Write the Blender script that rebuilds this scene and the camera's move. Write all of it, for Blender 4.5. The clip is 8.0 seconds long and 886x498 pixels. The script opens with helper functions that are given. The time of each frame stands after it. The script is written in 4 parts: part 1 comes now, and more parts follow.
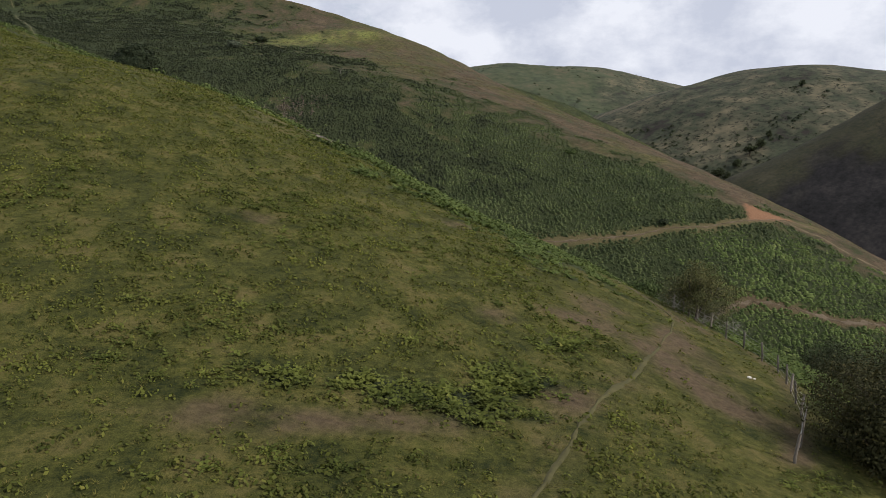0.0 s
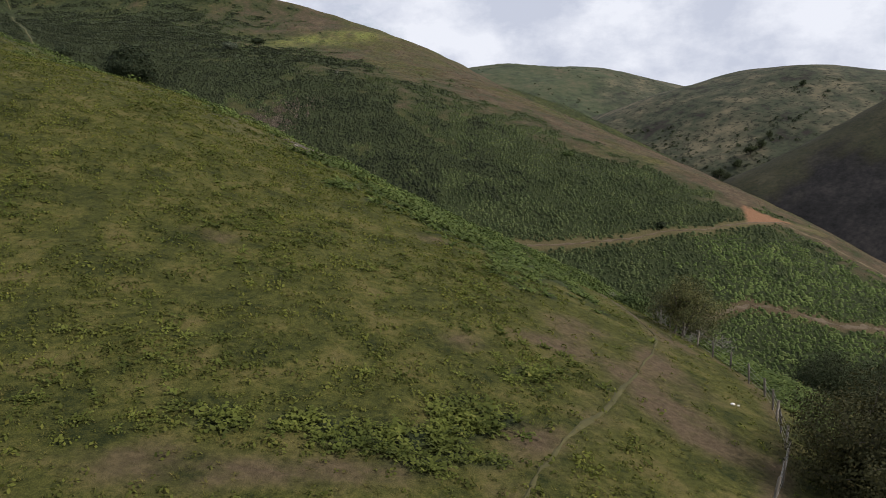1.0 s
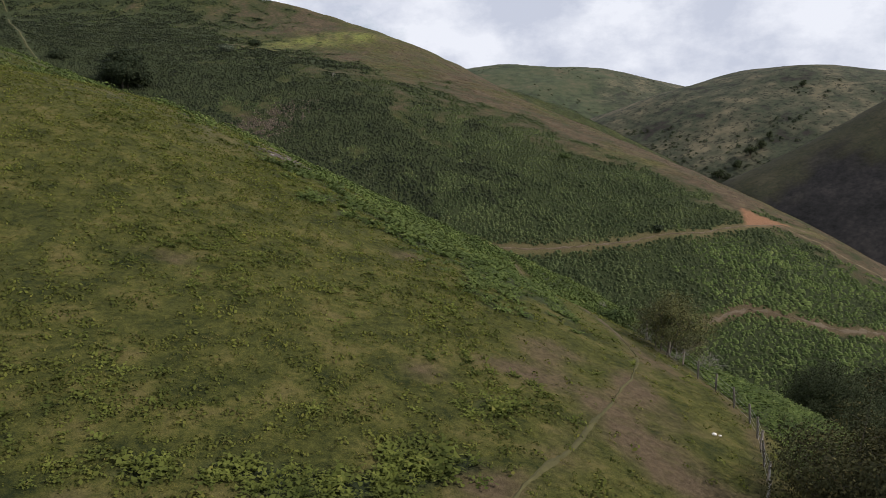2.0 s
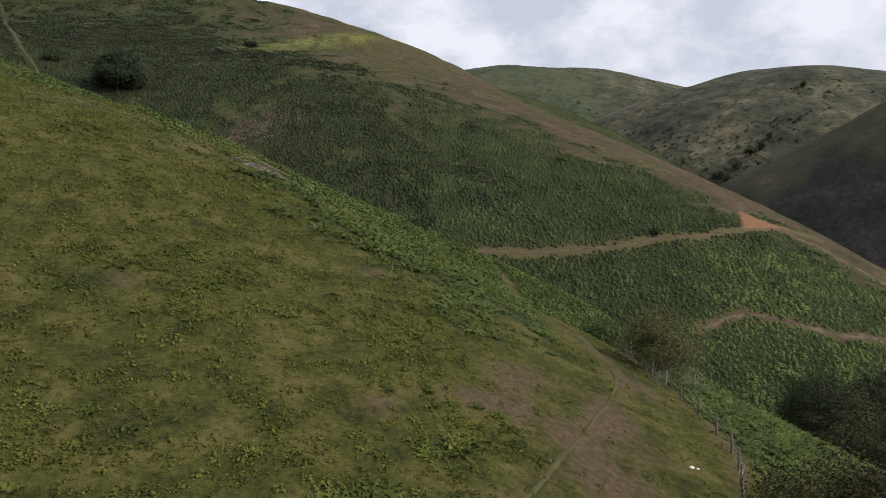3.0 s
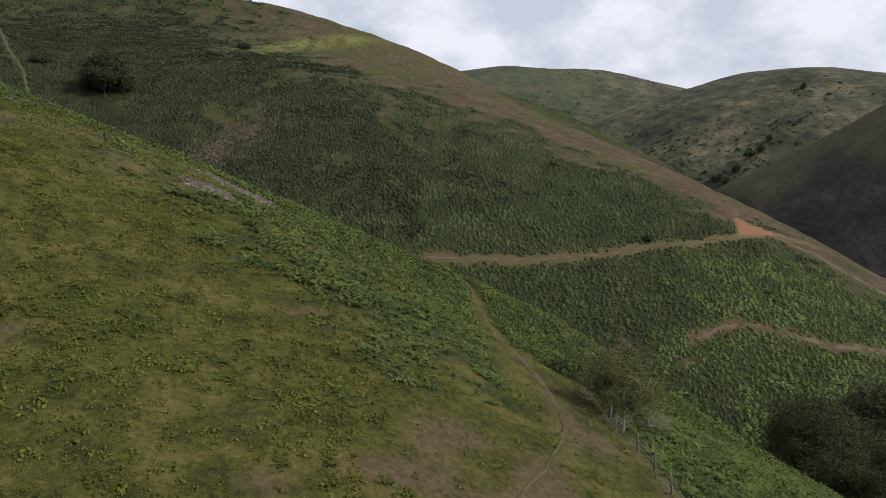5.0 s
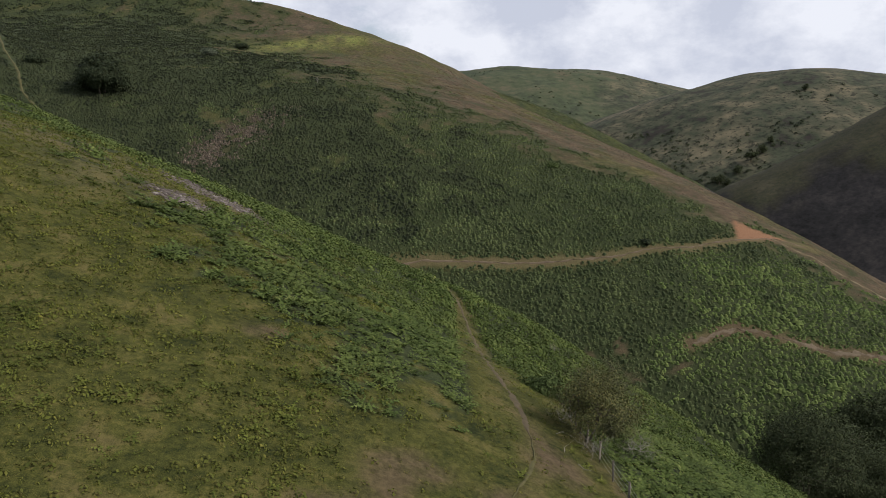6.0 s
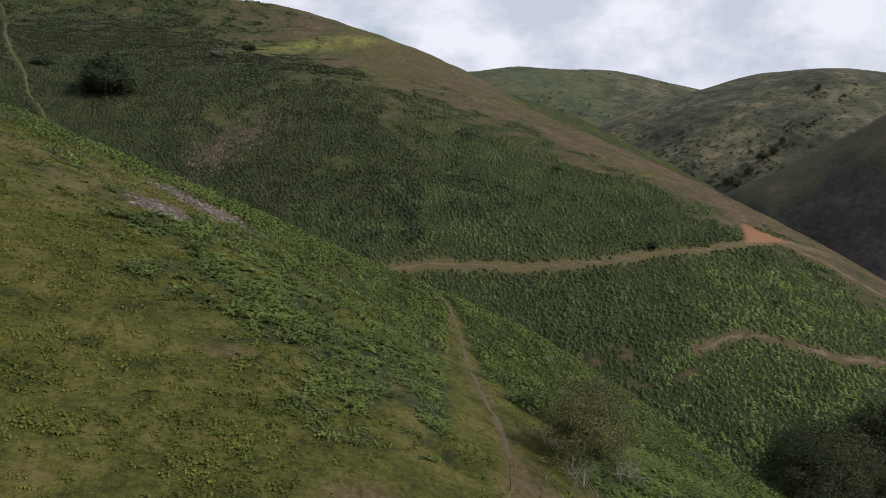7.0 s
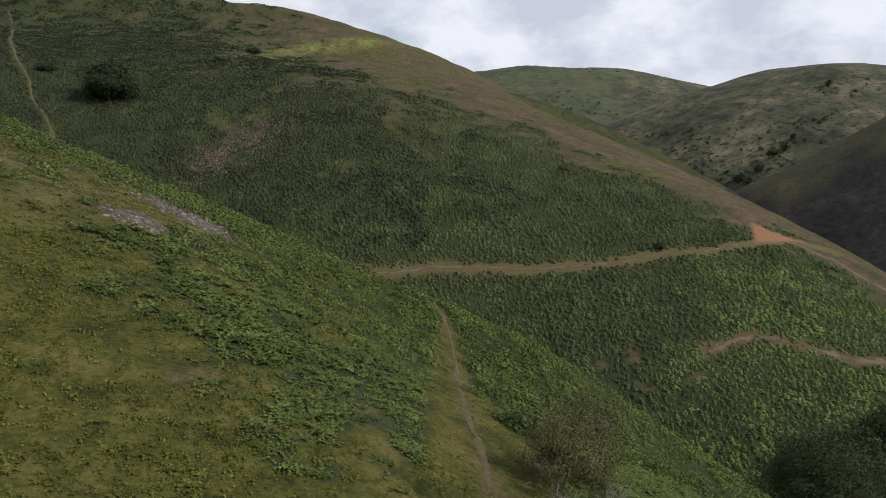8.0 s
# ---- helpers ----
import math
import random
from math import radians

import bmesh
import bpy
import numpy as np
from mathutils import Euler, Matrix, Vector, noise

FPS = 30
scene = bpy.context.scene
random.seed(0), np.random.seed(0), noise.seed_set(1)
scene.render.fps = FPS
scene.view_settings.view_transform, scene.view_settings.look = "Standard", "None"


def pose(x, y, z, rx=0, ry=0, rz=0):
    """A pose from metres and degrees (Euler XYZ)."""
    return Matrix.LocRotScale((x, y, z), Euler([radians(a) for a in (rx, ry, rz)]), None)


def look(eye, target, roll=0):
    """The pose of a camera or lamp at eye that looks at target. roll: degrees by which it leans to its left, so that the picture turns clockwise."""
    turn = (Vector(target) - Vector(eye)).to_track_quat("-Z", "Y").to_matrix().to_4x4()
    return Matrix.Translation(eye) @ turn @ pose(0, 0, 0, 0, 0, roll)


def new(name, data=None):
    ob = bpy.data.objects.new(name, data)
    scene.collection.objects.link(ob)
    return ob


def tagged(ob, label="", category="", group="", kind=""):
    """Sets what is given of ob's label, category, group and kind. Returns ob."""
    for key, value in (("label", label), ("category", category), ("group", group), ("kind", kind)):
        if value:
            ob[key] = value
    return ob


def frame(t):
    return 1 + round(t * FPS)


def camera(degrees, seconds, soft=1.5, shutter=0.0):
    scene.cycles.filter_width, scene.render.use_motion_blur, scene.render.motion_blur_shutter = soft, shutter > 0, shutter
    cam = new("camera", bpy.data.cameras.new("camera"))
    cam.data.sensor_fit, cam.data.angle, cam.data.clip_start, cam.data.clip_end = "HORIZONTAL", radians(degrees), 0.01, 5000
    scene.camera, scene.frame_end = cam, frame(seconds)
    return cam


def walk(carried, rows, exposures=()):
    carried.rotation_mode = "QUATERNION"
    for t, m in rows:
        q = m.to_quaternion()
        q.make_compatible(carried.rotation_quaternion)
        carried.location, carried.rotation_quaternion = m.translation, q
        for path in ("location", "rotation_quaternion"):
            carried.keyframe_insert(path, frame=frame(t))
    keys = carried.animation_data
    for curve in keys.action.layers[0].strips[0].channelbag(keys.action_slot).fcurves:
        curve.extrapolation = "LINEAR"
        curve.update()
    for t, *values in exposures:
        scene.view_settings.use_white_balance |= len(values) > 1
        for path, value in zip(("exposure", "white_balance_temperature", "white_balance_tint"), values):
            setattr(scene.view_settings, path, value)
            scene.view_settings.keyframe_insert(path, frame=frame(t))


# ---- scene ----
cam = camera(62.9, 8.0, soft=0.7)
METRES, EYE, TILT, LEAN, TURN = 24.0, 40.0, -10.0, 0.0, 0.0
ROWS = [
    (0.0, 0.0, 0.0, 0.0, 0.0, 0.0, 0.0),
    (0.5, 0.038, 0.0409, 0.0231, 0.05, 0.01, 0.06),
    (1.0, 0.0765, 0.0837, 0.0458, 0.1, 0.02, 0.11),
    (1.5, 0.1149, 0.1271, 0.0683, 0.14, 0.04, 0.2),
    (3.0, 0.2335, 0.2556, 0.1355, 0.26, 0.09, 0.24),
    (3.5, 0.2733, 0.2986, 0.1569, 0.29, 0.11, 0.28),
    (4.0, 0.3138, 0.3417, 0.1794, 0.3, 0.13, 0.25),
    (4.5, 0.3552, 0.3838, 0.2012, 0.32, 0.13, 0.18),
    (6.0, 0.4787, 0.5115, 0.2639, 0.51, 0.11, -0.04),
    (6.5, 0.5192, 0.5554, 0.2833, 0.85, 0.12, -0.08),
    (7.0, 0.5587, 0.5998, 0.301, 1.34, 0.14, -0.15),
    (7.5, 0.5974, 0.6443, 0.3183, 1.73, 0.13, 0.1),
    (8.0, 0.6369, 0.6926, 0.3362, 2.16, 0.14, 0.42),
]
walk(cam, [(t, pose(0, 0, EYE, TILT, LEAN, TURN) @ pose(METRES * x, METRES * y, METRES * z, 90 + pitch, roll, yaw)) for t, x, y, z, yaw, pitch, roll in ROWS])


# ---- sky and sun ----
SUN_UP, SUN_ROUND = 38.0, 106.0      # degrees: height over the horizon, and round from straight ahead towards the right
world = bpy.data.worlds.new("sky")
scene.world = world
world.use_nodes = True
wn, wl = world.node_tree.nodes, world.node_tree.links
wn.clear()
w_out = wn.new("ShaderNodeOutputWorld")
w_bg = wn.new("ShaderNodeBackground")
w_bg.inputs["Strength"].default_value = 0.098
w_sky = wn.new("ShaderNodeTexSky")
w_sky.sky_type = "NISHITA"
w_sky.sun_disc = False
w_sky.sun_elevation, w_sky.sun_rotation = radians(SUN_UP), radians(SUN_ROUND)
w_co = wn.new("ShaderNodeTexCoord")
w_map = wn.new("ShaderNodeMapping")
w_map.inputs["Scale"].default_value = (1.0, 1.0, 1.6)
w_map.inputs["Location"].default_value = (0.9, 0.22, 0.35)
w_big = wn.new("ShaderNodeTexNoise")
w_big.inputs["Scale"].default_value = 3.4
w_big.inputs["Detail"].default_value = 6.0
w_big.inputs["Roughness"].default_value = 0.45
w_cover = wn.new("ShaderNodeValToRGB")
w_cover.color_ramp.elements[0].position, w_cover.color_ramp.elements[0].color = 0.36, (0.55, 0.55, 0.55, 1)
w_cover.color_ramp.elements[1].position, w_cover.color_ramp.elements[1].color = 0.46, (1, 1, 1, 1)
w_shade = wn.new("ShaderNodeTexNoise")
w_shade.inputs["Scale"].default_value = 8.5
w_shade.inputs["Detail"].default_value = 6.0
w_shade.inputs["Roughness"].default_value = 0.6
w_tone = wn.new("ShaderNodeValToRGB")
w_tone.color_ramp.elements[0].position, w_tone.color_ramp.elements[0].color = 0.36, (5.9, 6.3, 7.5, 1)
w_tone.color_ramp.elements[1].position, w_tone.color_ramp.elements[1].color = 0.62, (8.7, 8.95, 9.8, 1)
w_mix = wn.new("ShaderNodeMixRGB")
w_warp = wn.new("ShaderNodeTexNoise")
w_warp.inputs["Scale"].default_value, w_warp.inputs["Detail"].default_value, w_warp.inputs["Roughness"].default_value = 11.0, 6.0, 0.6
w_bent = wn.new("ShaderNodeVectorMath")
w_bent.operation = "MULTIPLY_ADD"
w_bent.inputs[1].default_value = (0.16, 0.16, 0.16)
w_off = wn.new("ShaderNodeVectorMath")
w_off.inputs[1].default_value = (-0.08, -0.08, -0.08)
wl.new(w_map.outputs[0], w_warp.inputs["Vector"])
wl.new(w_co.outputs["Generated"], w_off.inputs[0])
wl.new(w_warp.outputs["Color"], w_bent.inputs[0])
wl.new(w_off.outputs[0], w_bent.inputs[2])


def cloud_bias(spots):
    """Adds soft swellings to a noise: each a direction, a reach and an amount."""
    total = None
    for way_, reach, amount in spots:
        flat = wn.new("ShaderNodeVectorMath")
        flat.operation = "MULTIPLY"
        flat.inputs[1].default_value = (1.0, 1.0, 2.0)
        wl.new(w_bent.outputs[0], flat.inputs[0])
        gap = wn.new("ShaderNodeVectorMath")
        gap.operation = "DISTANCE"
        gap.inputs[1].default_value = (way_[0], way_[1], 2.0 * way_[2])
        wl.new(flat.outputs[0], gap.inputs[0])
        soft = wn.new("ShaderNodeMapRange")
        soft.interpolation_type = "SMOOTHSTEP"
        soft.inputs["From Max"].default_value = reach
        soft.inputs["To Min"].default_value, soft.inputs["To Max"].default_value = amount, 0.0
        wl.new(gap.outputs["Value"], soft.inputs["Value"])
        if total is None:
            total = soft.outputs[0]
        else:
            both = wn.new("ShaderNodeMath")
            wl.new(total, both.inputs[0])
            wl.new(soft.outputs[0], both.inputs[1])
            total = both.outputs[0]
    return total


def summed(a, b):
    k = wn.new("ShaderNodeMath")
    wl.new(a, k.inputs[0])
    wl.new(b, k.inputs[1])
    return k.outputs[0]


cover = summed(w_big.outputs["Fac"], cloud_bias([((-0.085, 0.99, 0.118), 0.10, -0.16), ((0.30, 0.953, 0.050), 0.09, -0.10), ((0.10, 0.985, 0.12), 0.2, 0.06)]))
tones = summed(w_shade.outputs["Fac"], cloud_bias([((-0.018, 0.993, 0.116), 0.07, 0.10), ((0.04, 0.995, 0.091), 0.07, 0.08), ((0.251, 0.959, 0.135), 0.10, 0.10), ((0.19, 0.975, 0.099), 0.08, 0.06), ((0.44, 0.89, 0.120), 0.16, 0.06),
                                                   ((0.085, 0.987, 0.137), 0.13, -0.12), ((0.335, 0.94, 0.105), 0.13, -0.07), ((0.16, 0.985, 0.070), 0.10, -0.05)]))
for a, b in ((w_co.outputs["Generated"], w_map.inputs["Vector"]), (w_map.outputs[0], w_big.inputs["Vector"]), (w_map.outputs[0], w_shade.inputs["Vector"]),
             (cover, w_cover.inputs["Fac"]), (tones, w_tone.inputs["Fac"]), (w_cover.outputs["Color"], w_mix.inputs["Fac"]),
             (w_sky.outputs["Color"], w_mix.inputs["Color1"]), (w_tone.outputs["Color"], w_mix.inputs["Color2"]), (w_mix.outputs["Color"], w_bg.inputs["Color"]),
             (w_bg.outputs[0], w_out.inputs["Surface"])):
    wl.new(a, b)
sun = new("sun", bpy.data.lights.new("sun", "SUN"))
sun.data.energy, sun.data.angle, sun.data.color = 4.0, radians(1.2), (1.0, 0.93, 0.87)
SUN_WAY = Vector((math.sin(radians(SUN_ROUND)) * math.cos(radians(SUN_UP)), math.cos(radians(SUN_ROUND)) * math.cos(radians(SUN_UP)), math.sin(radians(SUN_UP))))
sun.matrix_world = look(SUN_WAY * 500, (0, 0, 0))
scene.view_settings.exposure = 0.0

# ---- materials ----
def material(name, rough_=0.9, spec=0.2):
    m = bpy.data.materials.new(name)
    m.use_nodes = True
    b = m.node_tree.nodes["Principled BSDF"]
    b.inputs["Roughness"].default_value = rough_
    b.inputs["Specular IOR Level"].default_value = spec
    return m, m.node_tree.nodes, m.node_tree.links, b


def noise_at(n, l, scale, detail=4.0, rough_=0.55, co=None):
    t = n.new("ShaderNodeTexNoise")
    t.inputs["Scale"].default_value, t.inputs["Detail"].default_value, t.inputs["Roughness"].default_value = scale, detail, rough_
    if co is None:
        co = n.new("ShaderNodeTexCoord").outputs["Object"]
    l.new(co, t.inputs["Vector"])
    return t.outputs["Fac"]


def ramp(n, l, fac, stops):
    r = n.new("ShaderNodeValToRGB")
    e = r.color_ramp.elements
    while len(e) < len(stops):
        e.new(0.5)
    for k, (p, c) in zip(e, stops):
        k.position, k.color = p, (*c, 1)
    l.new(fac, r.inputs["Fac"])
    return r.outputs["Color"]


def mixed(n, l, fac, a, b, mode="MIX"):
    m = n.new("ShaderNodeMixRGB")
    m.blend_type = mode
    for v, s in ((fac, "Fac"), (a, "Color1"), (b, "Color2")):
        if isinstance(v, (int, float)):
            m.inputs[s].default_value = v
        elif isinstance(v, tuple):
            m.inputs[s].default_value = (*v, 1)
        else:
            l.new(v, m.inputs[s])
    return m.outputs["Color"]


def bumped(n, l, b, height, strength, distance):
    k = n.new("ShaderNodeBump")
    k.inputs["Strength"].default_value, k.inputs["Distance"].default_value = strength, distance
    l.new(height, k.inputs["Height"])
    l.new(k.outputs[0], b.inputs["Normal"])


def mask(n, name):
    a = n.new("ShaderNodeAttribute")
    a.attribute_name = name
    return a.outputs["Fac"]


def ground_material():
    m, n, l, b = material("hill_ground", 0.95, 0.1)
    co = n.new("ShaderNodeTexCoord").outputs["Object"]
    fine, mid, big = noise_at(n, l, 3.1, 6, 0.65, co), noise_at(n, l, 0.42, 5, 0.6, co), noise_at(n, l, 0.06, 5, 0.6, co)
    grain = noise_at(n, l, 16.0, 4, 0.7, co)
    grass = ramp(n, l, mixed(n, l, 0.4, mixed(n, l, 0.5, fine, grain), mid), ((0.40, (0.014, 0.019, 0.005)), (0.5, (0.049, 0.052, 0.012)), (0.60, (0.100, 0.091, 0.024))))
    dry = ramp(n, l, fine, ((0.3, (0.050, 0.040, 0.018)), (0.7, (0.115, 0.090, 0.042))))
    turf = mixed(n, l, ramp(n, l, mid, ((0.53, (0, 0, 0)), (0.74, (0.6, 0.6, 0.6)))), grass, dry)
    # yellow-green crest grass, with sunlight through a cloud gap put into its colour
    sunlit_sward = ramp(n, l, mid, ((0.35, (0.062, 0.076, 0.019)), (0.65, (0.170, 0.172, 0.046))))
    heath = ramp(n, l, mixed(n, l, 0.5, mid, big), ((0.40, (0.034, 0.040, 0.017)), (0.47, (0.050, 0.041, 0.023)), (0.54, (0.070, 0.049, 0.031)), (0.62, (0.090, 0.071, 0.042))))
    # ground between bracken plants, darkened to put the gaps' shade into its colour
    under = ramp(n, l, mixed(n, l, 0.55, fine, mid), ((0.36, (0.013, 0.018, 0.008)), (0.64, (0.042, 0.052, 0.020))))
    earth = ramp(n, l, fine, ((0.3, (0.048, 0.035, 0.020)), (0.7, (0.104, 0.076, 0.046))))
    specks = noise_at(n, l, 0.16, 5, 0.7, co)
    # far moor tones, greyed to put distance haze into the colour
    moor = ramp(n, l, mixed(n, l, 0.5, noise_at(n, l, 0.014, 5, 0.6, co), noise_at(n, l, 0.05, 5, 0.65, co)), ((0.40, (0.030, 0.026, 0.022)), (0.46, (0.040, 0.048, 0.029)), (0.53, (0.066, 0.064, 0.041)), (0.64, (0.132, 0.114, 0.072))))
    moor = mixed(n, l, ramp(n, l, specks, ((0.53, (0, 0, 0)), (0.60, (0.85, 0.85, 0.85)))), moor, (0.018, 0.020, 0.014))
    # near-black ground tone of the right-hand far slope
    dark_slope = ramp(n, l, mixed(n, l, 0.5, noise_at(n, l, 0.04, 5, 0.65, co), noise_at(n, l, 0.3, 5, 0.7, co)), ((0.36, (0.008, 0.008, 0.008)), (0.5, (0.018, 0.017, 0.017)), (0.66, (0.038, 0.034, 0.031))))
    straw = ramp(n, l, fine, ((0.3, (0.060, 0.052, 0.024)), (0.7, (0.120, 0.100, 0.050))))
    turf = mixed(n, l, mask(n, "parched"), turf, straw)
    c = mixed(n, l, mask(n, "heath"), turf, heath)
    c = mixed(n, l, mask(n, "sunlit_sward"), c, sunlit_sward)
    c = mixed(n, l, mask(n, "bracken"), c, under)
    c = mixed(n, l, mask(n, "moor"), c, moor)
    lea = ramp(n, l, mixed(n, l, 0.5, noise_at(n, l, 0.012, 5, 0.6, co), noise_at(n, l, 0.06, 5, 0.65, co)), ((0.40, (0.032, 0.038, 0.024)), (0.48, (0.046, 0.058, 0.031)), (0.54, (0.060, 0.066, 0.037)), (0.62, (0.084, 0.076, 0.047))))
    c = mixed(n, l, mask(n, "lea"), c, lea)
    c = mixed(n, l, mask(n, "dark_slope"), c, dark_slope)
    edge = n.new("ShaderNodeMath")
    edge.operation = "MULTIPLY_ADD"
    l.new(mid, edge.inputs[0])
    edge.inputs[1].default_value = 4.0
    edge.inputs[2].default_value = -2.0
    add = n.new("ShaderNodeMath")
    add.operation = "ADD"
    add.use_clamp = True
    l.new(edge.outputs[0], add.inputs[0])
    l.new(mask(n, "bare"), add.inputs[1])
    only = n.new("ShaderNodeMath")
    only.operation = "MULTIPLY"
    only.use_clamp = True
    l.new(add.outputs[0], only.inputs[0])
    l.new(mask(n, "bare"), only.inputs[1])
    c = mixed(n, l, only.outputs[0], c, earth)
    red = ramp(n, l, fine, ((0.3, (0.120, 0.062, 0.034)), (0.7, (0.235, 0.130, 0.074))))
    c = mixed(n, l, mask(n, "red"), c, red)
    grey = ramp(n, l, noise_at(n, l, 7.0, 5, 0.7, co), ((0.38, (0.036, 0.028, 0.024)), (0.62, (0.100, 0.082, 0.073))))
    c = mixed(n, l, mask(n, "stony"), c, grey)
    l.new(c, b.inputs["Base Color"])
    bumped(n, l, b, mixed(n, l, 0.3, mixed(n, l, 0.35, fine, grain), mid), 0.9, 0.22)
    return m


def leaf_material(name, low, high, dry, through_=0.25, patch=0.12):
    """Leaves: each leaf its own tone, whole patches lighter or yellower."""
    m, n, l, b = material(name, 0.75, 0.08)
    geo = n.new("ShaderNodeNewGeometry")
    own = ramp(n, l, geo.outputs["Random Per Island"], ((0.0, low), (0.9, high), (1.0, dry)))
    wide = noise_at(n, l, patch, 5, 0.65)
    c = mixed(n, l, ramp(n, l, wide, ((0.42, (0, 0, 0)), (0.66, (0.45, 0.45, 0.45)))), own, tuple(0.55 * h + 0.45 * d for h, d in zip(high, dry)))
    c = mixed(n, l, 1.0, c, ramp(n, l, noise_at(n, l, patch * 3.3, 4, 0.6), ((0.36, (0.58, 0.60, 0.62)), (0.64, (1.25, 1.22, 1.15)))), "MULTIPLY")
    l.new(c, b.inputs["Base Color"])
    t = n.new("ShaderNodeBsdfTranslucent")
    l.new(c, t.inputs["Color"])
    mx = n.new("ShaderNodeMixShader")
    mx.inputs["Fac"].default_value = through_
    l.new(b.outputs[0], mx.inputs[1])
    l.new(t.outputs[0], mx.inputs[2])
    l.new(mx.outputs[0], n["Material Output"].inputs["Surface"])
    return m


def plain_material(name, low, high, scale, rough_=0.9, relief=0.02, wood=False):
    m, n, l, b = material(name, rough_, 0.2)
    co = n.new("ShaderNodeTexCoord").outputs["Object"]
    if wood:
        k = n.new("ShaderNodeMapping")
        k.inputs["Scale"].default_value = (1, 1, 0.12)
        l.new(co, k.inputs["Vector"])
        co = k.outputs[0]
    f = mixed(n, l, 0.4, noise_at(n, l, scale, 6, 0.65, co), noise_at(n, l, scale * 0.17, 3, 0.5, co))
    l.new(ramp(n, l, f, ((0.32, low), (0.68, high))), b.inputs["Base Color"])
    bumped(n, l, b, f, 0.6, relief)
    return m


GROUND = ground_material()
# darker copy of the hill bracken: cloud shade put into the leaf colour
FERN_SHADE = leaf_material("bilberry", (0.027, 0.035, 0.018), (0.038, 0.047, 0.023), (0.052, 0.057, 0.030), 0.2, 0.03)
FERN_HILL = leaf_material("bracken_on_hill", (0.050, 0.067, 0.029), (0.072, 0.092, 0.037), (0.098, 0.112, 0.046), 0.22, 0.03)
# brighter copy of the hill bracken: sunlight put into the leaf colour
FERN_SUNLIT = leaf_material("sunlit_bracken", (0.086, 0.121, 0.040), (0.118, 0.156, 0.050), (0.150, 0.180, 0.064), 0.25, 0.05)
FERN = leaf_material("bracken", (0.048, 0.071, 0.020), (0.094, 0.128, 0.035), (0.142, 0.155, 0.053), 0.25, 0.10)
FERN_YOUNG = leaf_material("young_bracken", (0.050, 0.066, 0.014), (0.104, 0.124, 0.027), (0.160, 0.160, 0.042), 0.28, 0.15)
HERB = leaf_material("low_herbs", (0.058, 0.072, 0.016), (0.108, 0.120, 0.026), (0.160, 0.150, 0.036), 0.3, 0.15)
GRASS = leaf_material("grass_blades", (0.050, 0.052, 0.013), (0.102, 0.096, 0.026), (0.165, 0.135, 0.050), 0.2, 0.2)
HEATHER = leaf_material("heather", (0.058, 0.041, 0.027), (0.088, 0.061, 0.040), (0.112, 0.086, 0.050), 0.15, 0.05)
DEAD_FERN = leaf_material("dead_bracken", (0.058, 0.045, 0.034), (0.112, 0.090, 0.070), (0.185, 0.155, 0.122), 0.15, 0.3)
GORSE = leaf_material("gorse", (0.020, 0.028, 0.015), (0.038, 0.048, 0.024), (0.060, 0.062, 0.034), 0.1, 0.02)
LEAF_DARK = leaf_material("dark_leaves", (0.020, 0.029, 0.016), (0.035, 0.047, 0.024), (0.055, 0.060, 0.030), 0.15, 0.4)
LEAF_VALLEY = leaf_material("valley_leaves", (0.026, 0.035, 0.017), (0.045, 0.057, 0.026), (0.070, 0.077, 0.036), 0.15, 0.5)
LEAF_HEDGE = leaf_material("hedge_thorn_leaves", (0.022, 0.026, 0.012), (0.058, 0.058, 0.024), (0.120, 0.096, 0.038), 0.2, 0.9)
LEAF_THORN = leaf_material("thorn_leaves", (0.052, 0.060, 0.024), (0.112, 0.116, 0.045), (0.180, 0.155, 0.060), 0.25, 0.9)
LEAF_BROWN = leaf_material("brown_thorn_leaves", (0.050, 0.058, 0.028), (0.096, 0.100, 0.046), (0.150, 0.132, 0.062), 0.25, 0.6)
LEAF_BUSH = leaf_material("bush_leaves", (0.036, 0.056, 0.020), (0.070, 0.098, 0.032), (0.100, 0.115, 0.045), 0.2, 0.6)
LEAF_GREY = leaf_material("grey_leaves", (0.060, 0.075, 0.050), (0.110, 0.130, 0.090), (0.140, 0.150, 0.100), 0.2, 0.4)
BARK = plain_material("bark", (0.030, 0.024, 0.018), (0.110, 0.092, 0.072), 9.0, 0.95, 0.03, True)
DEADWOOD = plain_material("dead_wood", (0.12, 0.108, 0.092), (0.28, 0.26, 0.23), 7.0, 0.9, 0.02, True)
POSTWOOD = plain_material("post_wood", (0.075, 0.064, 0.050), (0.21, 0.185, 0.152), 8.0, 0.9, 0.015, True)
STONE, _n, _l, _b = material("scree_stone", 0.9, 0.2)
_l.new(mixed(_n, _l, 0.5, ramp(_n, _l, _n.new("ShaderNodeNewGeometry").outputs["Random Per Island"], ((0.0, (0.056, 0.045, 0.039)), (0.8, (0.105, 0.088, 0.077)), (1.0, (0.230, 0.204, 0.184)))), ramp(_n, _l, noise_at(_n, _l, 9.0), ((0.3, (0.4, 0.4, 0.4)), (0.7, (1.2, 1.2, 1.2)))), "MULTIPLY"), _b.inputs["Base Color"])
PALE = plain_material("pale_stone", (0.50, 0.48, 0.44), (0.72, 0.70, 0.66), 5.0, 0.85, 0.02)
EARTH = plain_material("bare_earth", (0.075, 0.062, 0.037), (0.185, 0.150, 0.092), 1.6, 0.95, 0.05)
PATH_EARTH = plain_material("path_earth", (0.062, 0.047, 0.030), (0.145, 0.112, 0.074), 1.6, 0.95, 0.05)
